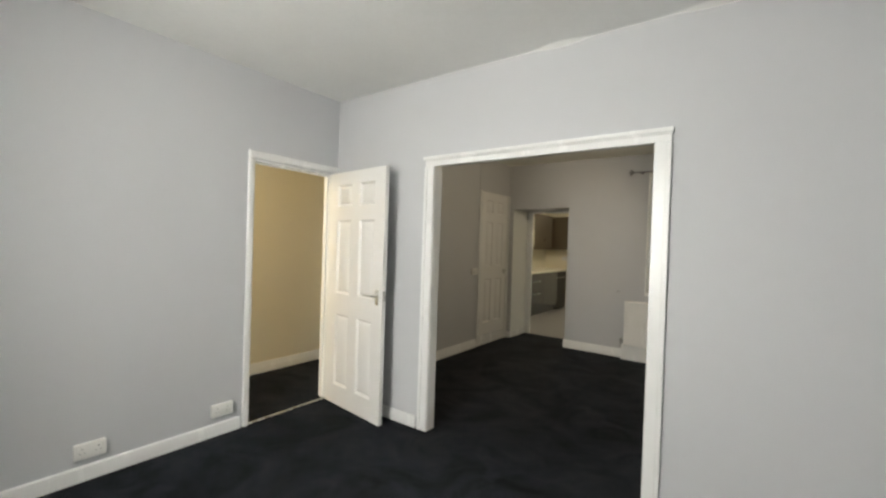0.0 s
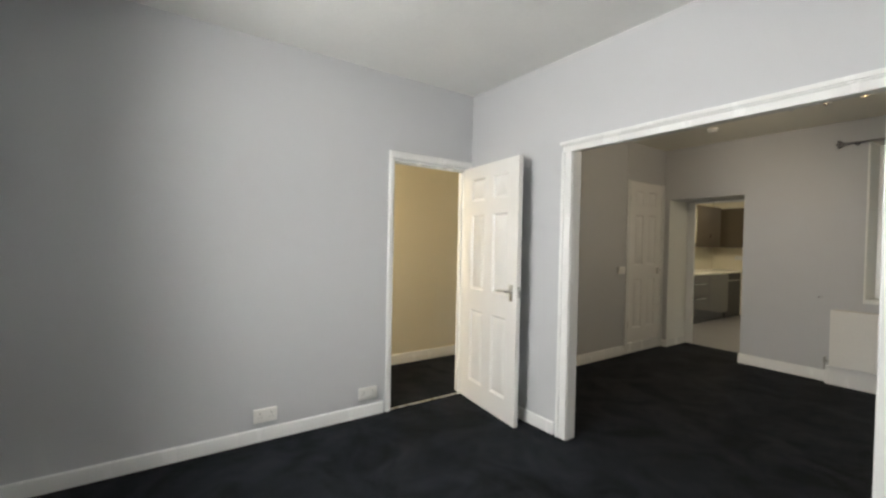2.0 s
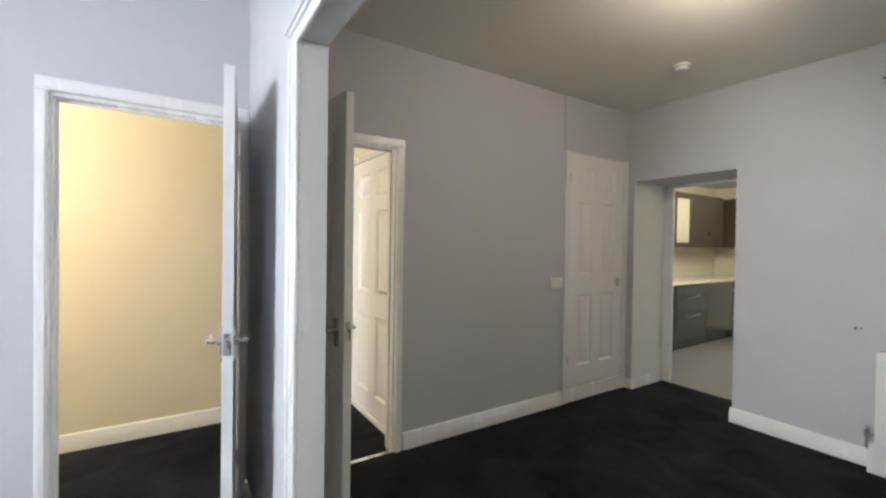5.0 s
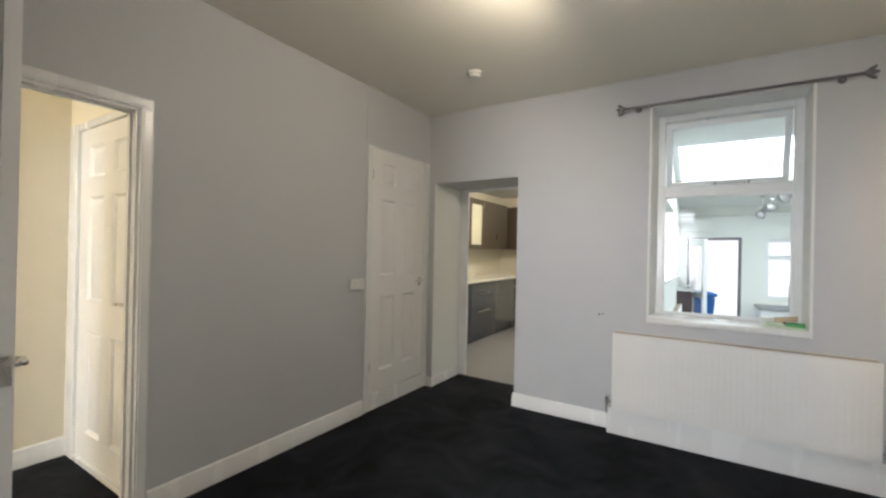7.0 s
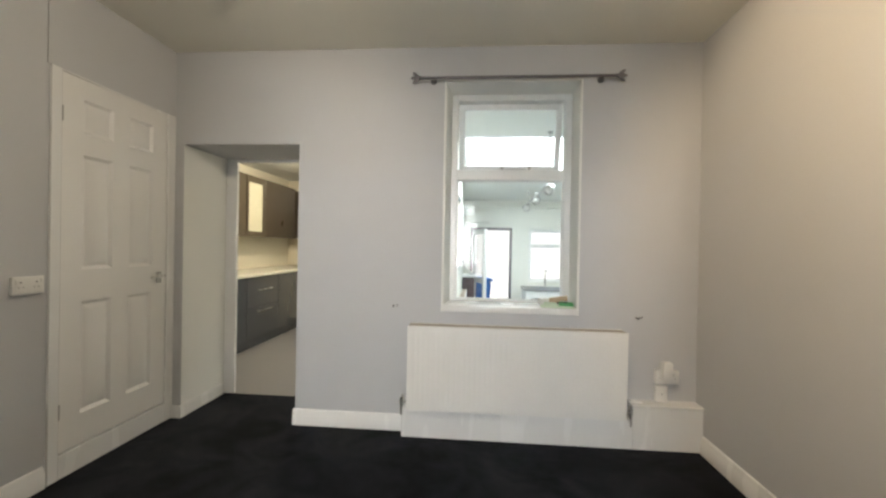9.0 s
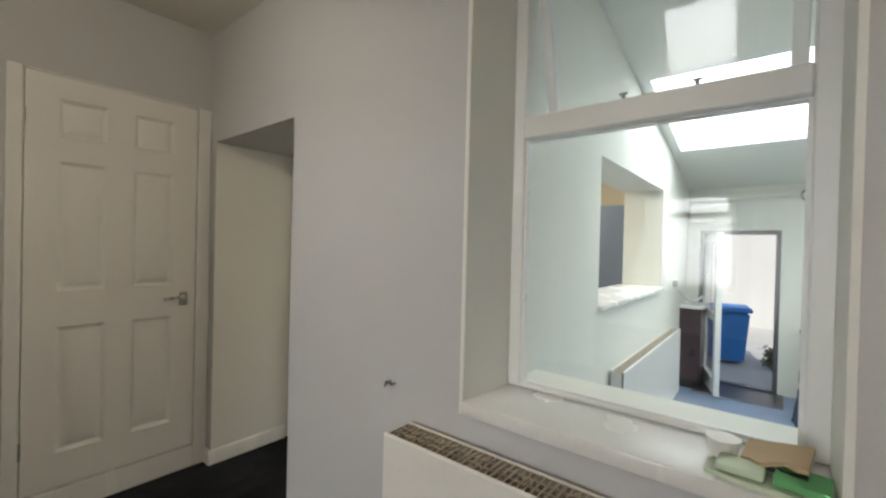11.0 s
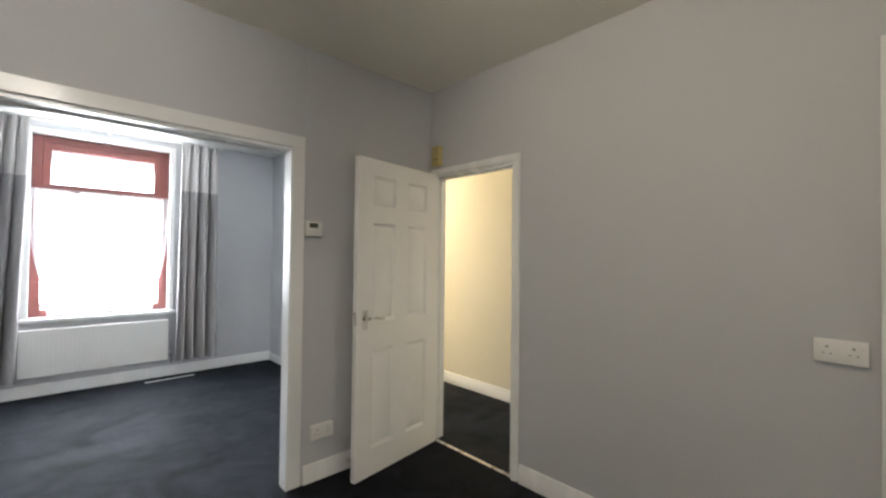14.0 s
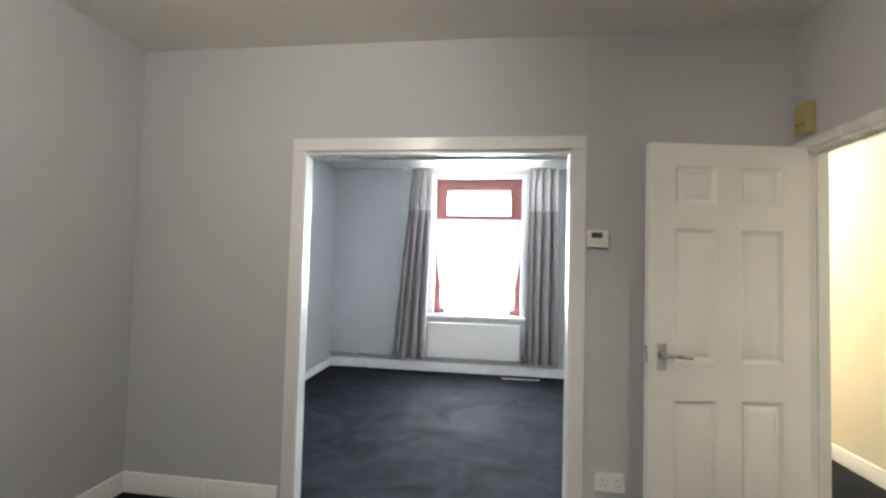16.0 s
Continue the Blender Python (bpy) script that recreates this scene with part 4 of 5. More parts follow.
def double_socket(label, m, deep=0.03):
    """Plate in the XZ plane facing -Y, wall at y = 0."""
    s = empty("double_socket", label, "socket", "wall sockets", m=m)
    part("back_box", box(-0.072, 0.072, -deep + 0.010, 0, -0.042, 0.042, bevel=0.003), M_PLASTIC, s)
    part("face_plate", box(-0.074, 0.074, -deep, -deep + 0.010, -0.044, 0.044, bevel=0.004, seg=2), M_PLASTIC, s)
    for x in (-0.036, 0.036):
        part("switch", box(x + (0.016 if x > 0 else -0.028), x + (0.028 if x > 0 else -0.016), -deep - 0.004, -deep, 0.012, 0.032, bevel=0.002), M_PLASTIC, s)
        for a, b, c, d in ((-0.004, 0.004, 0.012, 0.020), (-0.014, -0.007, -0.010, -0.006), (0.007, 0.014, -0.010, -0.006)):
            # flat grey block in place of a shaded hole
            part("pin_hole_shade", box(x + a, x + b, -deep - 0.0008, -deep + 0.002, c, d), M_HOLE_SHADE, s)
    return s


double_socket("white surface-mounted double socket near the door frame", pose(0, -0.985, 0.182, 0, 0, 90))
double_socket("white surface-mounted double socket above the skirting", pose(0, -1.722, 0.176, 0, 0, 90))
double_socket("white double socket beside the cupboard frame", pose(0, 2.368, 1.050, 0, 0, 90), 0.022)
double_socket("white double socket on the dividing wall", pose(0.885, D1, 0.298, 0, 0, 180))
ds = double_socket("white double socket with a plugged-in adaptor", pose(3.452, YB, 0.455, 0, 0, 0), 0.045)
ad = empty("plug_adaptor", "white plug-in adaptor standing over the socket", "adaptor")
part("body", box(3.405, 3.465, YB - 0.095, YB - 0.046, 0.455, 0.56, bevel=0.006, seg=2), M_PLASTIC, ad)
jb = empty("junction_box", "small white junction box below the socket", "junction box")
part("body", box(3.385, 3.46, YB - 0.035, YB, 0.292, 0.395, bevel=0.004), M_PLASTIC, jb)
part("screw", cyl((3.4225, YB - 0.037, 0.343), (3.4225, YB - 0.035, 0.343), 0.004, seg=10), M_STEEL, jb)

th = empty("thermostat", "white wall thermostat with a small grey display", "thermostat")
part("case", box(0.905, 1.012, D1, D1 + 0.026, 1.505, 1.585, bevel=0.005, seg=2), M_PLASTIC, th)
part("display", box(0.935, 0.99, D1 + 0.026, D1 + 0.0275, 1.545, 1.573), M_LCD, th, "small grey-green display")
part("lower_lip", box(0.901, 1.012, D1, D1 + 0.03, 1.495, 1.505, bevel=0.003), M_PLASTIC, th)

chime = empty("door_chime", "small yellowed plastic box above the door frame", "door chime")
part("case", box(0.0, 0.045, 0.135, 0.215, 2.055, 2.205, bevel=0.006, seg=2), M_OCHRE, chime)
part("cover_line", box(0.045, 0.0465, 0.142, 0.208, 2.10, 2.104), M_DARK, chime)

sm = empty("smoke_alarm", "round white smoke alarm on the ceiling", "smoke alarm")
part("base", cyl((0.865, 2.66, HB), (0.865, 2.66, HB - 0.014), 0.054, seg=32), M_PLASTIC, sm)
part("body", cyl((0.865, 2.66, HB - 0.014), (0.865, 2.66, HB - 0.040), 0.048, 0.036, 32), M_PLASTIC, sm)
# grey ring painted as the shade of the vent gap
part("vent_slot_shade", cyl((0.865, 2.66, HB - 0.016), (0.865, 2.66, HB - 0.019), 0.0485, seg=32), M_HOLE_SHADE, sm)

for _x, _z in ((1.632, 0.862), (3.262, 0.83)):
    hk = empty("wall_hook", "small steel hook screwed into the wall", "hook", "curtain hooks")
    part("hook", tube([(_x, YB, _z), (_x, YB - 0.022, _z), (_x + 0.004, YB - 0.03, _z - 0.008), (_x + 0.010, YB - 0.028, _z + 0.010)], 0.0035, 8), M_PEWTER, hk)
    part("screw_plate", cyl((_x, YB, _z), (_x, YB - 0.004, _z), 0.008, seg=12), M_STEEL, hk)
    part("hook", tube([(_x + 0.028, YB, _z), (_x + 0.028, YB - 0.02, _z), (_x + 0.032, YB - 0.026, _z + 0.012)], 0.0035, 8), M_PEWTER, hk)

st = empty("pipe_cap", "small capped pipe end on the skirting", "pipe cap")
part("collar", cyl((0.70, D1 + 0.02, 0.06), (0.70, D1 + 0.028, 0.06), 0.014, seg=16), M_CHROME, st)
part("cap", cyl((0.70, D1 + 0.028, 0.06), (0.70, D1 + 0.045, 0.06), 0.009, seg=12), M_CHROME, st)
ds2 = empty("door_stop", "small metal door stop on the skirting", "door stop")
part("stem", cyl((0.66, D0 - 0.016, 0.045), (0.66, D0 - 0.075, 0.045), 0.007, seg=12), M_STEEL, ds2)
part("rubber_tip", cyl((0.66, D0 - 0.075, 0.045), (0.66, D0 - 0.09, 0.045), 0.010, seg=12), M_DARK, ds2)

# thin flat strip for a pale streak on the carpet
thing("white_strip", bm_box(bmesh.new(), -0.23, 0.23, -0.018, 0.018, 0, 0.003, m=pose(1.14, -2.89, 0.0, 0, 0, 2)), M_PLASTIC, "narrow white strip lying on the carpet", "paper strip")

# curtain pole over the inner window: a barley-twist bar with leaf finials
pole = empty("curtain_pole", "dark pewter twisted curtain pole with leaf finials", "curtain pole")
PX0, PX1, PYY, PZ = 1.825, 3.062, 3.285, 2.408


def twisted(x0, x1, y, z, r, turns, lobes=4, step=0.008):
    bm = bmesh.new()
    n, k = int((x1 - x0) / step), 12
    rings = []
    for i in range(n + 1):
        f = i / n
        ring = []
        for j in range(k):
            a = 2 * math.pi * j / k
            rr = r * (1 + 0.22 * math.cos(lobes * (a - 2 * math.pi * turns * f)))
            ring.append(bm.verts.new((x0 + (x1 - x0) * f, y + rr * math.cos(a), z + rr * math.sin(a))))
        rings.append(ring)
    for p, q in zip(rings, rings[1:]):
        for j in range(k):
            bm.faces.new((p[j], p[(j + 1) % k], q[(j + 1) % k], q[j]))
    bm.faces.new(rings[0][::-1])
    bm.faces.new(rings[-1])
    return bm


part("bar", twisted(PX0, PX1, PYY, PZ, 0.009, 14), M_PEWTER, pole)
for x, s in ((PX0, -1), (PX1, 1)):
    f = part("finial", bm_ball(cyl((x, PYY, PZ), (x + s * 0.02, PYY, PZ), 0.012, 0.009, 12), (x + s * 0.024, PYY, PZ), 0.013, 12), M_PEWTER, pole, "dark pewter leaf finial")
    for a in (-40, 0, 40):
        bm = bmesh.new()
        bm_ball(bm, (0, 0, 0), 1.0, 12)
        m = Matrix.Translation((x + s * 0.03, PYY, PZ)) @ pose(0, 0, 0, 0, (-a if s > 0 else a) + (0 if s > 0 else 180), 0) @ Matrix.Translation((0.026, 0, 0)) @ Matrix.Diagonal((0.034, 0.008, 0.012, 1))
        bmesh.ops.transform(bm, matrix=m, verts=bm.verts)
        part("leaf", bm, M_PEWTER, f)
for x in (PX0 + 0.06, PX1 - 0.06):
    part("bracket", bm_cyl(cyl((x, YB, PZ), (x, YB - 0.006, PZ), 0.022, seg=16), (x, YB - 0.004, PZ), (x, PYY + 0.006, PZ), 0.006, seg=10), M_PEWTER, pole)

# things left on the inner sill
SZ = WZ0 + 0.045
card = empty("cardboard_sheet", "torn piece of brown cardboard on the sill", "cardboard")
bm = bmesh.new()
bm_box(bm, -0.062, 0.062, -0.045, 0.045, 0, 0.010)
bmesh.ops.subdivide_edges(bm, edges=bm.edges[:], cuts=5, use_grid_fill=True)
for v in bm.verts:
    v.co.z += 0.010 * math.sin(v.co.x * 16) + (0.012 if v.co.y > 0 else 0) * abs(v.co.y) * 10
    if v.co.y < -0.04:
        v.co.y += 0.012 * math.sin(v.co.x * 90)
bmesh.ops.transform(bm, matrix=pose(2.775, 3.470, SZ + 0.040, 8, -3, -10), verts=bm.verts)
part("sheet", bm, M_CARD, card)
part("torn_edge", bm_box(bmesh.new(), -0.055, 0.06, -0.05, -0.04, 0.0, 0.008, m=pose(2.775, 3.470, SZ + 0.030, 8, -3, -10)), M_DARK, card, "dark torn edge")
cloth = empty("cleaning_cloth", "folded bright green cloth on the sill", "cloth")
bm = bmesh.new()
bm_box(bm, -0.050, 0.042, -0.035, 0.045, 0, 0.018)
bmesh.ops.subdivide_edges(bm, edges=bm.edges[:], cuts=6, use_grid_fill=True)
for v in bm.verts:
    if v.co.z > 0.01:
        v.co.z += 0.006 * noise.noise(v.co * 30)
bmesh.ops.transform(bm, matrix=pose(2.822, 3.412, SZ + 0.0125, 0, 0, -6), verts=bm.verts)
part("cloth", bm, M_GREEN, cloth)
paper = empty("paper_wad", "pale green folded paper on the sill", "paper")
part("wad", bm_box(bmesh.new(), -0.035, 0.055, -0.035, 0.035, 0, 0.018, bevel=0.006, seg=2, m=pose(2.700, 3.410, SZ + 0.0125, 0, 0, -4)), M_PALEGREEN, paper)
packet = empty("plastic_packet", "flat pale green plastic packet lying on the sill", "packet")
bm = bmesh.new()
bm_box(bm, -0.11, 0.11, -0.045, 0.05, 0, 0.010)
bmesh.ops.subdivide_edges(bm, edges=bm.edges[:], cuts=7, use_grid_fill=True)
for v in bm.verts:
    if v.co.z > 0.005:
        v.co.z += 0.002 * noise.noise(v.co * 45)
    v.co.y += 0.004 * math.sin(v.co.x * 55)
bmesh.ops.transform(bm, matrix=pose(2.758, 3.408, SZ, 0, 0, -6), verts=bm.verts)
part("packet", bm, M_PALEGREEN, packet)
tub = empty("plastic_tub", "small white plastic tub on the sill", "tub")
part("tub", cyl((2.672, 3.478, SZ), (2.672, 3.478, SZ + 0.045), 0.028, 0.034, 24), M_PLASTIC, tub)
part("lid", cyl((2.672, 3.478, SZ + 0.045), (2.672, 3.478, SZ + 0.053), 0.037, seg=24), M_PLASTIC, tub)

# ---------------- ceiling spotlight bars ----------------


def spot_bar(label, x, y, z, yaw, aims, watts, colour, lit=True, spread=0.21, spans=(165, 165, 165), size=1.0, hang=0.085):
    """Bar of adjustable spots under a ceiling at z."""
    b = empty("spotlight_bar", label, "ceiling light", m=pose(x, y, z, 0, 0, yaw))
    n = len(aims)
    part("ceiling_plate", box(-0.06, 0.06, -0.03, 0.03, -0.028, 0, bevel=0.006, seg=2), M_CHROME, b)
    part("bar", box(-spread * (n - 1) / 2 - 0.04, spread * (n - 1) / 2 + 0.04, -0.012, 0.012, -0.046, -0.028, bevel=0.005, seg=2), M_CHROME, b)
    for i, aim in enumerate(aims):
        px = (i - (n - 1) / 2) * spread
        d = Vector(aim).normalized()
        p = Vector((px, 0, -hang))
        head = part("lamp_head", bm_cyl(bm_cyl(bmesh.new(), p - d * 0.035 * size, p + d * 0.015 * size, 0.016 * size, 0.030 * size, 20), p + d * 0.015 * size, p + d * 0.030 * size, 0.031 * size, 0.033 * size, 20, cap=False), M_CHROME, b, "chrome spot head")
        part("stem", cyl((px, 0, -0.040), (px, 0, 0.010 - hang), 0.006, seg=10), M_CHROME, head)
        part("bulb", bm_ball(bmesh.new(), p + d * 0.020 * size, 0.022 * size, 14), M_BULB if lit else M_PLASTIC, head, "glowing warm bulb" if lit else "")
        if lit:
            eye = Matrix.Translation((x, y, z)) @ pose(0, 0, 0, 0, 0, yaw) @ (p + d * 0.052)
            way = pose(0, 0, 0, 0, 0, yaw).to_3x3() @ d
            lamp("spot_lamp", "SPOT", look(eye, eye + way), watts[i], colour[i], 0.02, spot=spans[i])
    return b


spot_bar("chrome bar with four lit warm ceiling spots", 2.10, 1.72, HB, 4, ((-0.85, 0.38, -0.50), (0.10, 0.80, -0.34), (0.45, -0.85, -0.30), (0.88, 0.25, -0.46)), (SPOTW * 1.2, SPOTW * 0.22, SPOTW * 0.95, SPOTW * 2.5), ((1.0, 0.82, 0.60), (1.0, 0.88, 0.74), (1.0, 0.87, 0.72), (1.0, 0.72, 0.43)), spread=0.19, spans=(165, 165, 165, 100), hang=0.185)
LBX, LBY, LBZ = 3.0, 6.25, 2.03
spot_bar("long chrome bar of unlit ceiling spots in the lean-to", LBX, LBY, LBZ, 90, ((-0.6, 0.5, -0.4), (-0.8, 0.3, -0.4), (-0.7, 0.4, -0.5)), 0, (1, 1, 1), False, 1.05, size=1.9)
for _y in (LBY - 0.98, LBY + 0.98):
    drop = empty("lamp_suspension", "thin chrome rod holding the spot bar", "lamp rod", "lamp rods")
    part("rod", cyl((LBX, _y, LBZ - 0.03), (LBX, _y, slope(_y) + 0.005), 0.006, seg=8), M_CHROME, drop)
    part("rose", cyl((LBX, _y, slope(_y) - 0.02), (LBX, _y, slope(_y) + 0.004), 0.03, seg=16), M_CHROME, drop)

hl = empty("hall_ceiling_lamp", "opal glass ceiling lamp glowing warm in the hall", "ceiling light")
part("rose", cyl((-0.55, -2.25, 2.69), (-0.55, -2.25, 2.665), 0.05, seg=24), M_PLASTIC, hl)
part("cord", cyl((-0.55, -2.25, 2.665), (-0.55, -2.25, 2.48), 0.003, seg=8), M_PLASTIC, hl)
part("bulb", bm_ball(bmesh.new(), (-0.55, -2.25, 2.445), 0.035, 16), M_LAMPGLASS, hl)
kl = empty("kitchen_ceiling_lamp", "round flush kitchen ceiling lamp", "ceiling light")
part("base", cyl((0.4, 5.4, 2.36), (0.4, 5.4, 2.335), 0.10, seg=32), M_CHROME, kl)
part("bulb", bm_ball(bmesh.new(), (0.4, 5.4, 2.305), 0.030, 16), M_LAMPGLASS, kl)

# ---------------- kitchen ----------------


def bar_handle(parent, x, y0, y1, z):
    h = part("handle", cyl((x + 0.03, y0, z), (x + 0.03, y1, z), 0.006, seg=10), M_CHROME, parent, "slim chrome bar handle")
    for y in (y0 + 0.03, y1 - 0.03):
        part("post", cyl((x, y, z), (x + 0.03, y, z), 0.005, seg=8), M_CHROME, h)


def base_unit(label, y0, y1, fronts, dark=False):
    u = empty("base_unit", label, "kitchen unit", "kitchen base units")
    part("carcass", box(-1.05, -0.472, y0 + 0.001, y1 - 0.001, 0.135, 0.868), M_UNIT, u)
    part("plinth", box(-0.98, -0.52, y0, y1, 0, 0.133), M_UNIT, u)
    for a, b in fronts:
        f = part("drawer_front", box(-0.470, -0.450, y0 + 0.003, y1 - 0.003, a, b, bevel=0.002), M_UNIT, u)
        if len(fronts) > 1:
            bar_handle(f, -0.450, (y0 + y1) / 2 - 0.17, (y0 + y1) / 2 + 0.17, 0.452 if a < 0.3 else 0.708)
    return u


base_unit("anthracite gloss cupboard unit", 4.30, 5.13, [(0.14, 0.865)])
base_unit("anthracite gloss drawer unit with chrome bar handles", 5.133, 5.90, [(0.14, 0.50), (0.504, 0.865)])
base_unit("anthracite gloss cupboard unit", 5.903, 6.70, [(0.14, 0.865)])
wt = thing("worktop", box(-1.05, -0.43, 4.30, 7.44, 0.870, 0.908, bevel=0.004), M_WORKTOP, "cream kitchen worktop along the wall", "worktop")
app = empty("oven", "black built-in appliance beside the drawers", "appliance")
part("body", box(-1.02, -0.50, 6.72, 7.40, 0.004, 0.865, bevel=0.004), M_DARK, app)
part("door_bar", cyl((-0.49, 6.80, 0.72), (-0.49, 7.32, 0.72), 0.008, seg=10), M_CHROME, app)


def wall_unit(label, y0, y1, glazed=False):
    u = empty("wall_unit", label, "kitchen unit", "kitchen wall units")
    part("carcass", box(-1.05, -0.722, y0 + 0.001, y1 - 0.001, 1.37, 2.14), M_UNITUP, u)
    if glazed:
        d = part("door", boxes([(-0.720, -0.700, y0 + 0.003, y0 + 0.06, 1.365, 2.145), (-0.720, -0.700, y1 - 0.06, y1 - 0.003, 1.365, 2.145), (-0.720, -0.700, y0 + 0.06, y1 - 0.06, 1.365, 1.43), (-0.720, -0.700, y0 + 0.06, y1 - 0.06, 2.06, 2.145)]), M_UNITUP, u)
        # opaque cream panel set in the dark door frame
        part("pane", box(-0.716, -0.708, y0 + 0.06, y1 - 0.06, 1.43, 2.06), M_CREAM_PANEL, d, "cream panel in the unit door")
    else:
        part("door", box(-0.720, -0.700, y0 + 0.003, y1 - 0.003, 1.365, 2.145, bevel=0.002), M_UNITUP, u)
    return u


wall_unit("dark brown gloss wall unit", 4.75, 5.52)
wall_unit("dark wall unit with a cream panel in its door", 5.523, 5.99, True)
wall_unit("dark brown gloss wall unit", 5.993, 6.93)
cu = empty("wall_unit", "dark brown gloss wall unit on the end wall", "kitchen unit", "kitchen wall units")
part("carcass", box(-1.05, 0.40, 7.12, 7.45, 1.37, 2.14), M_UNITUP, cu)
part("door", box(-0.69, -0.18, 7.10, 7.118, 1.365, 2.145, bevel=0.002), M_UNITUP, cu)
part("door", box(-0.176, 0.398, 7.10, 7.118, 1.365, 2.145, bevel=0.002), M_UNITUP, cu)
tall = empty("tall_unit", "tall blue-grey gloss kitchen unit", "kitchen unit")
part("carcass", box(0.72, 1.62, 6.90, 7.44, 0.1, 1.86), M_TALL, tall)
part("plinth", box(0.74, 1.62, 6.94, 7.44, 0.0, 0.098), M_UNIT, tall)
part("door", box(0.722, 1.168, 6.88, 6.898, 0.105, 1.855, bevel=0.002), M_TALL, tall)
part("door", box(1.172, 1.618, 6.88, 6.898, 0.105, 1.855, bevel=0.002), M_TALL, tall)
double_socket("white double socket on the kitchen splashback", pose(-0.555, 7.45, 1.157), 0.012)
structure("hatch_sill", box(1.62, EX0 + 0.03, PY0 + 0.002, PY1 - 0.002, PZ0 + 0.001, PZ0 + 0.030, bevel=0.005), M_GLOSS, "white sill of the serving hatch", "sill")

# ---------------- lean-to ----------------
gd = empty("door_5", "open glazed garden door in a dark frame", "door", kind="structure")
part("door_frame", boxes([(DX0, DX0 + 0.04, EY + 0.0, EY + 0.08, EZ, DTOP), (DX1 - 0.04, DX1, EY, EY + 0.08, EZ, DTOP), (DX0 + 0.04, DX1 - 0.04, EY, EY + 0.08, DTOP - 0.045, DTOP), (DX0 + 0.04, DX1 - 0.04, EY, EY + 0.08, EZ, EZ + 0.03)], bevel=0.004), M_PEWTER, gd, "dark grey door frame")
_lm = pose(DX0 + 0.045, EY + 0.002, EZ + 0.035, 0, 0, -74)
_b = bmesh.new()
for r in ((0, 0.085, 0, 0.05, 0, 1.60), (0.57, 0.655, 0, 0.05, 0, 1.60), (0.085, 0.57, 0, 0.05, 0, 0.16), (0.085, 0.57, 0, 0.05, 1.51, 1.60), (0.085, 0.57, 0, 0.05, 0.72, 0.80)):
    bm_box(_b, *r, m=_lm, bevel=0.004)
gl = part("leaf", _b, M_UPVC, gd, "white glazed door leaf")
for z0, z1 in ((0.155, 0.725), (0.795, 1.515)):
    _g = part("pane", bm_box(bmesh.new(), 0.08, 0.575, 0.022, 0.028, z0, z1, m=_lm), M_GLASS, gl)
    _g.visible_shadow = False
part("handle", bm_box(bmesh.new(), 0.60, 0.63, -0.012, 0.0, 0.72, 0.92, m=_lm, bevel=0.003), M_CHROME, gl)
w3 = empty("window_3", "white framed lean-to window to the garden", "window", kind="structure")
part("window_frame", boxes([(GX0, GX0 + 0.05, EY + 0.03, EY + 0.10, GZ0, GZ1), (GX1 - 0.05, GX1, EY + 0.03, EY + 0.10, GZ0, GZ1), (GX0 + 0.05, GX1 - 0.05, EY + 0.03, EY + 0.10, GZ0, GZ0 + 0.05), (GX0 + 0.05, GX1 - 0.05, EY + 0.03, EY + 0.10, GZ1 - 0.05, GZ1), (GX0 + 0.05, GX1 - 0.05, EY + 0.03, EY + 0.10, 1.29, 1.35)], bevel=0.004), M_UPVC, w3)
slab_pane(w3, "pane", GX0 + 0.05, GX1 - 0.05, EY + 0.06, GZ0 + 0.05, 1.29)
slab_pane(w3, "pane", GX0 + 0.05, GX1 - 0.05, EY + 0.06, 1.35, GZ1 - 0.05)
rl = empty("rooflight", "rooflight in a white frame in the sloping ceiling", "rooflight", kind="structure")


def on_slope(bm):
    for v in bm.verts:
        v.co.z += slope(v.co.y)
    return bm


part("rooflight_frame", on_slope(boxes([(RX0, RX0 + 0.05, RY0, RY1, 0.0, 0.14), (RX1 - 0.05, RX1, RY0, RY1, 0.0, 0.14), (RX0 + 0.05, RX1 - 0.05, RY0, RY0 + 0.05, 0.0, 0.14), (RX0 + 0.05, RX1 - 0.05, RY1 - 0.05, RY1, 0.0, 0.14)])), M_UPVC, rl)
# added white sheet in place of clear glass, so the rooflight looks blown out
_g = part("pane", on_slope(box(RX0 + 0.05, RX1 - 0.05, RY0 + 0.05, RY1 - 0.05, 0.09, 0.098)), M_SKY_SHEET, rl, "white translucent sheet standing for glaring sky")
_g.visible_shadow = False
pel = empty("door_pelmet", "white boxed pelmet above the garden door", "pelmet", kind="structure")
part("shelf", box(EX0 + 0.002, EX1 - 0.002, EY - 0.09, EY - 0.001, 1.955, 1.985, bevel=0.004), M_WHITEWALL, pel)
part("box", box(EX0 + 0.04, 2.42, EY - 0.075, EY - 0.001, 1.70, 1.90, bevel=0.006), M_WHITEWALL, pel)
bag = empty("shopping_bag", "dark blue patterned bag standing by the sink unit", "bag")
bm = bmesh.new()
bm_box(bm, -0.20, 0.20, -0.11, 0.11, 0, 0.46)
bmesh.ops.subdivide_edges(bm, edges=bm.edges[:], cuts=6, use_grid_fill=True)
for v in bm.verts:
    k = v.co.z / 0.46
    v.co.y *= 1.0 - 0.6 * k
    v.co.x *= 1.0 - 0.15 * k
    v.co += 0.02 * noise.noise_vector(v.co * 9)
    v.co.z = max(0.0, v.co.z)
bmesh.ops.transform(bm, matrix=pose(3.12, 6.88, EZ, 0, 0, 12), verts=bm.verts)
part("sack", bm, M_BAG, bag)
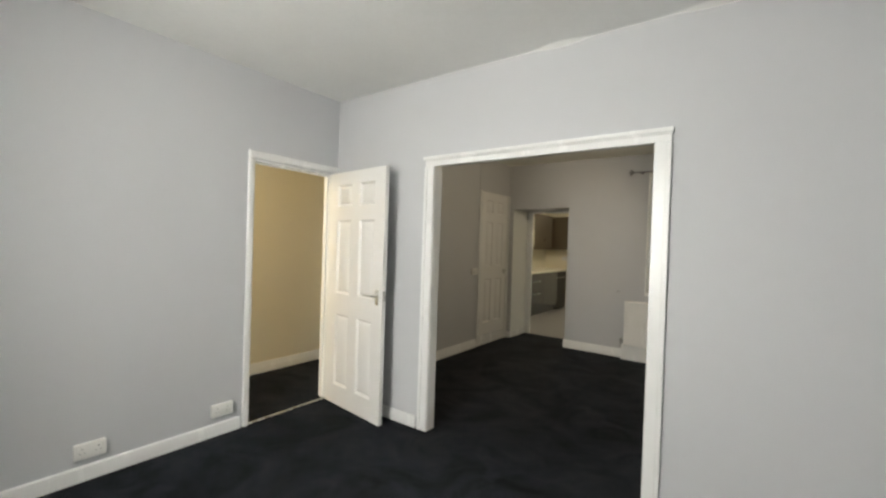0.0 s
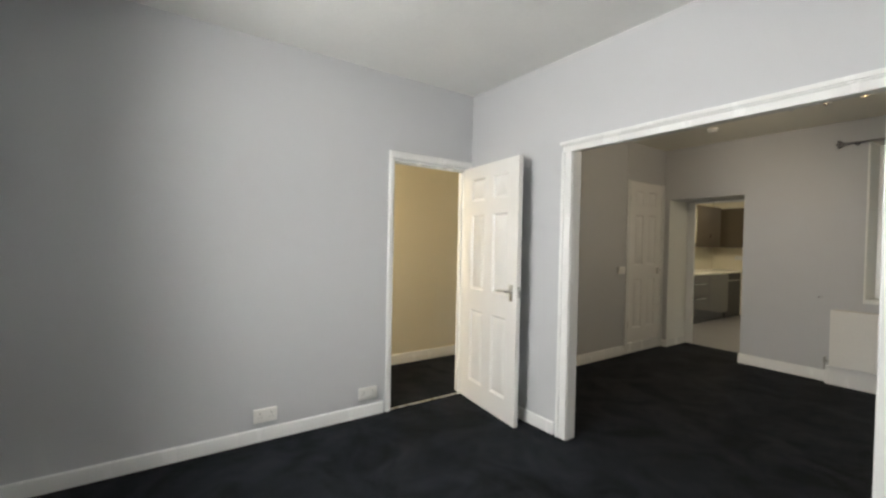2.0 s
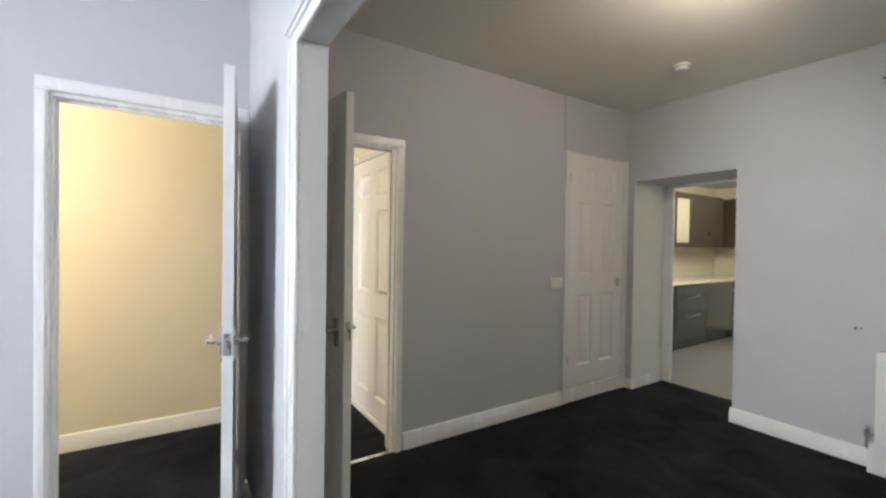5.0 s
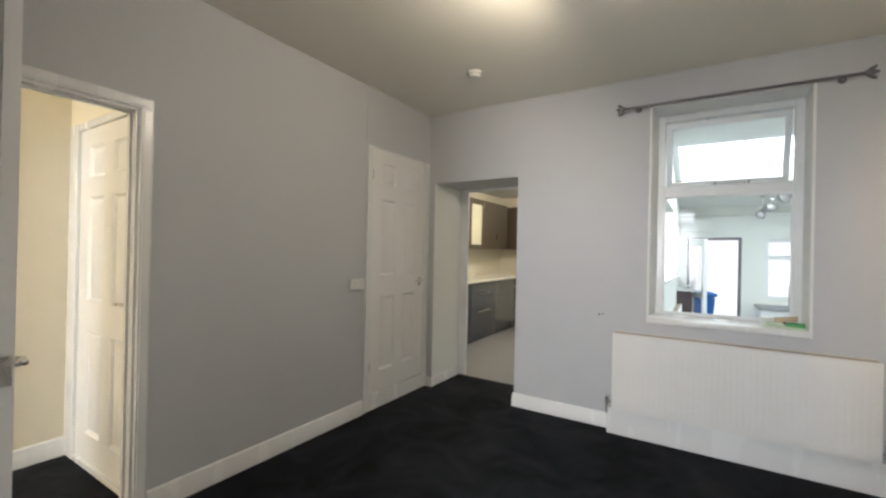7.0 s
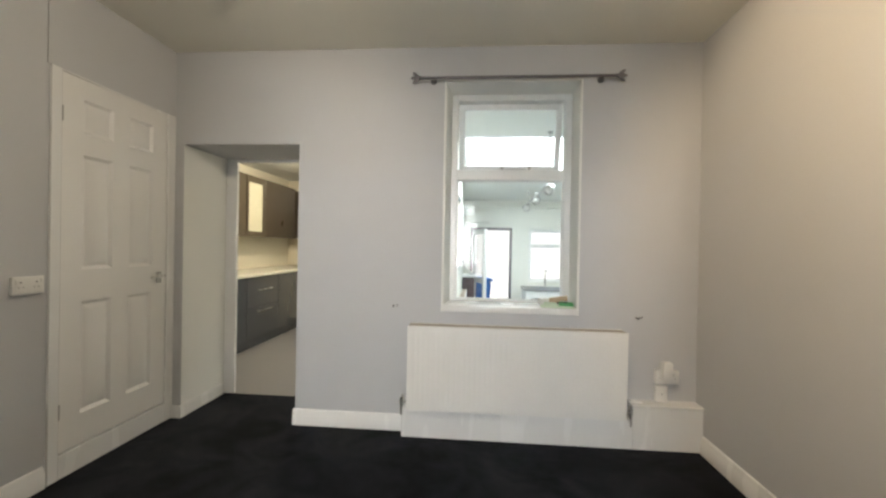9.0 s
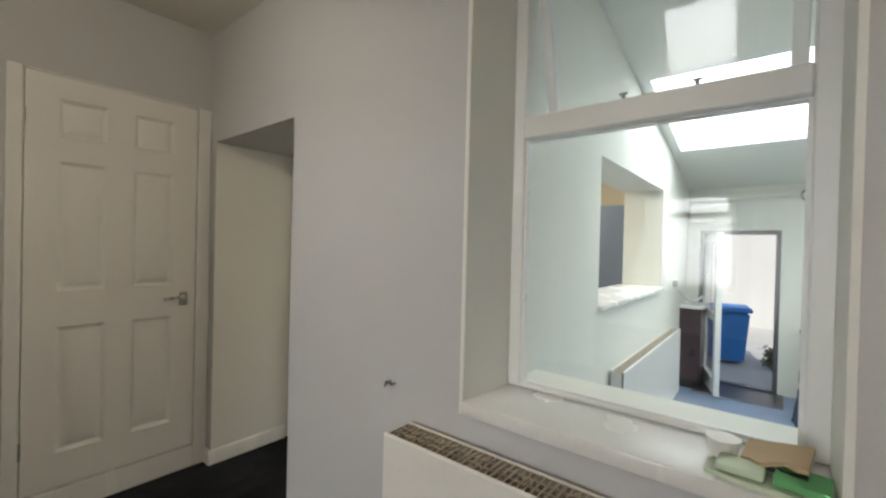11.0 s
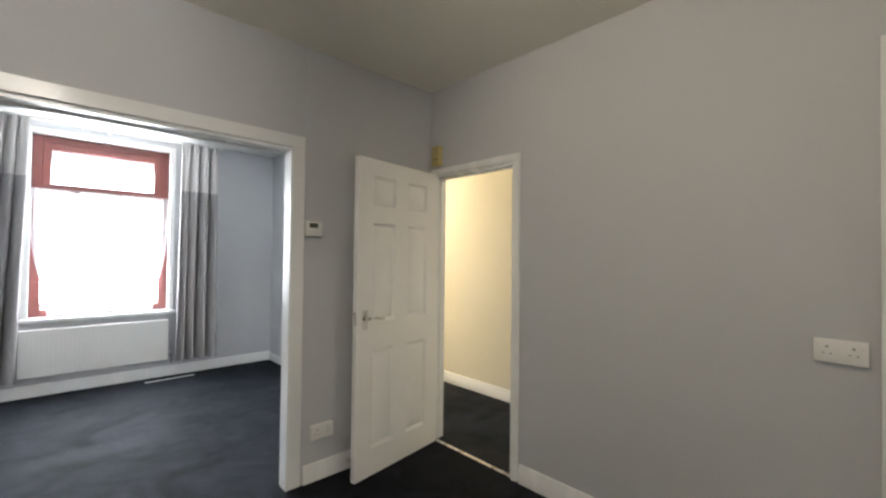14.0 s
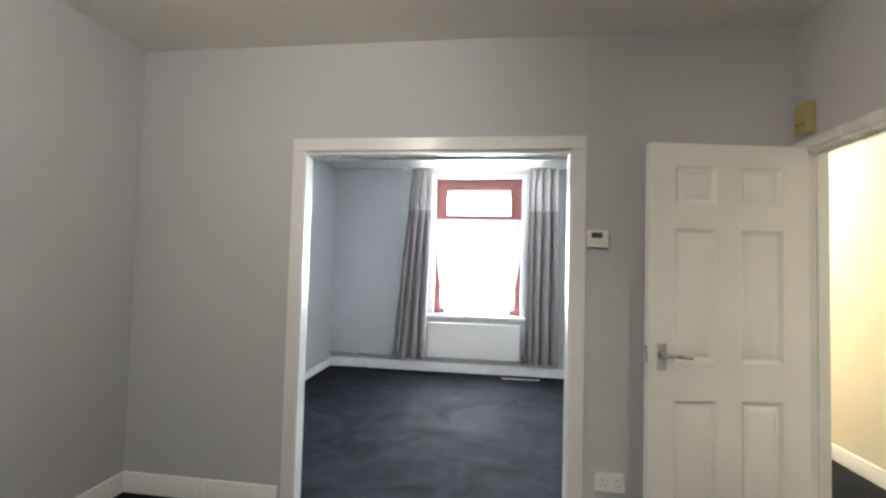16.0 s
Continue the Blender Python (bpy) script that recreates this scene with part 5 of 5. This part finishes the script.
for _o in (-0.05, 0.05):
    part("strap", tube([(3.02, 6.86 + _o, EZ + 0.44), (3.05, 6.86 + _o, EZ + 0.56), (3.18, 6.90 + _o, EZ + 0.57), (3.22, 6.90 + _o, EZ + 0.44)], 0.010, 8), M_DARK, bag, "black carrying strap")
lc = empty("low_cupboard", "dark brown low cupboard with a white top", "cupboard")
part("body", box(EX0 + 0.002, 2.17, 7.30, 7.66, EZ + 0.09, 0.78, bevel=0.003), M_MAROON, lc)
part("plinth", box(EX0 + 0.002, 2.14, 7.32, 7.66, EZ, EZ + 0.088), M_DARK, lc)
part("top", box(EX0 + 0.002, 2.20, 7.27, 7.68, 0.782, 0.815, bevel=0.004), M_GLOSS, lc, "white cupboard top")
hose = empty("hose", "loose white hose hanging over the cupboard", "hose")
part("hose", tube([(2.0, 6.9, 1.05), (2.03, 7.05, 0.94), (2.08, 7.2, 0.875), (2.12, 7.35, 0.86), (2.15, 7.5, 0.90)], 0.012, 10), M_PLASTIC, hose)
part("wall_clip", box(EX0, EX0 + 0.04, 6.87, 6.93, 1.03, 1.09, bevel=0.004), M_STEEL, hose)
mat_ = thing("door_mat", box(DX0 + 0.02, DX1 + 0.05, EY - 0.50, EY - 0.02, EZ, EZ + 0.012, bevel=0.004), M_PEWTER, "dark grey rubber mat before the garden door", "door mat")
sink = empty("sink_unit", "low unit with a sink under the lean-to window", "sink unit")
part("body", box(2.98, 3.95, 7.12, EY - 0.004, EZ, 0.60, bevel=0.004), M_UPVC, sink)
part("top", box(2.96, 3.97, 7.10, EY - 0.004, 0.602, 0.632, bevel=0.004), M_STEEL, sink)
part("tap", tube([(3.35, 7.58, 0.632), (3.35, 7.58, 0.86), (3.35, 7.52, 0.92), (3.35, 7.44, 0.89)], 0.011, 10), M_CHROME, sink)

# ---------------- yard ----------------
wb = empty("wheelie_bin", "blue plastic wheelie bin standing in the yard", "bin", m=pose(2.235, 9.36, -0.16, 0, 0, 10))
bm = bmesh.new()
bm_box(bm, -0.24, 0.24, -0.27, 0.27, 0.05, 0.73)
for v in bm.verts:
    if v.co.z < 0.4:
        v.co.x *= 0.80
        v.co.y *= 0.78
bmesh.ops.bevel(bm, geom=bm.edges[:], offset=0.03, segments=2, affect="EDGES")
part("body", bm, M_BIN, wb)
part("lid", bm_box(bmesh.new(), -0.265, 0.265, -0.30, 0.30, 0.734, 0.79, bevel=0.02, seg=2), M_BIN, wb)
part("handle", cyl((-0.2, 0.315, 0.75), (0.2, 0.315, 0.75), 0.016, seg=12), M_BIN, wb)
for x in (-0.20, 0.20):
    part("wheel", cyl((x - 0.025, 0.20, 0.10), (x + 0.025, 0.20, 0.10), 0.10, seg=24), M_DARK, wb)


def shrub(x, y, seed):
    rnd = random.Random(seed)
    s = empty("shrub", "small leafy green shrub beside the garden door", "shrub", m=pose(x, y, -0.16))
    bm = bmesh.new()
    tips = []
    for k in range(14):
        a, r, h = rnd.uniform(0, 6.28), rnd.uniform(0.03, 0.15), rnd.uniform(0.10, 0.28)
        tip = Vector((r * math.cos(a), r * math.sin(a), h))
        bm_cyl(bm, (0, 0, 0), tip, 0.012, 0.004, 6)
        tips.append(tip)
    part("stems", bm, M_WOOD, s)
    vs, fs = [], []
    for k in range(900):
        t = rnd.choice(tips)
        c = t * rnd.uniform(0.45, 1.05) + Vector((rnd.gauss(0, 0.035), rnd.gauss(0, 0.035), rnd.gauss(0, 0.03)))
        c.z = max(c.z, 0.03)
        d = Vector((rnd.gauss(0, 1), rnd.gauss(0, 1), rnd.gauss(0.3, 0.8))).normalized()
        e = d.cross(Vector((rnd.gauss(0, 1), rnd.gauss(0, 1), rnd.gauss(0, 1)))).normalized()
        ln, w = rnd.uniform(0.03, 0.055), rnd.uniform(0.010, 0.018)
        i = len(vs)
        vs += [c, c + d * ln * 0.5 + e * w, c + d * ln, c + d * ln * 0.5 - e * w]
        fs.append((i, i + 1, i + 2, i + 3))
    me = bpy.data.meshes.new("leaves")
    me.from_pydata([tuple(v) for v in vs], [], fs)
    me.materials.append(M_LEAF)
    lv = new("leaves", me)
    lv.parent = s
    return s


shrub(2.78, 9.3, 5)
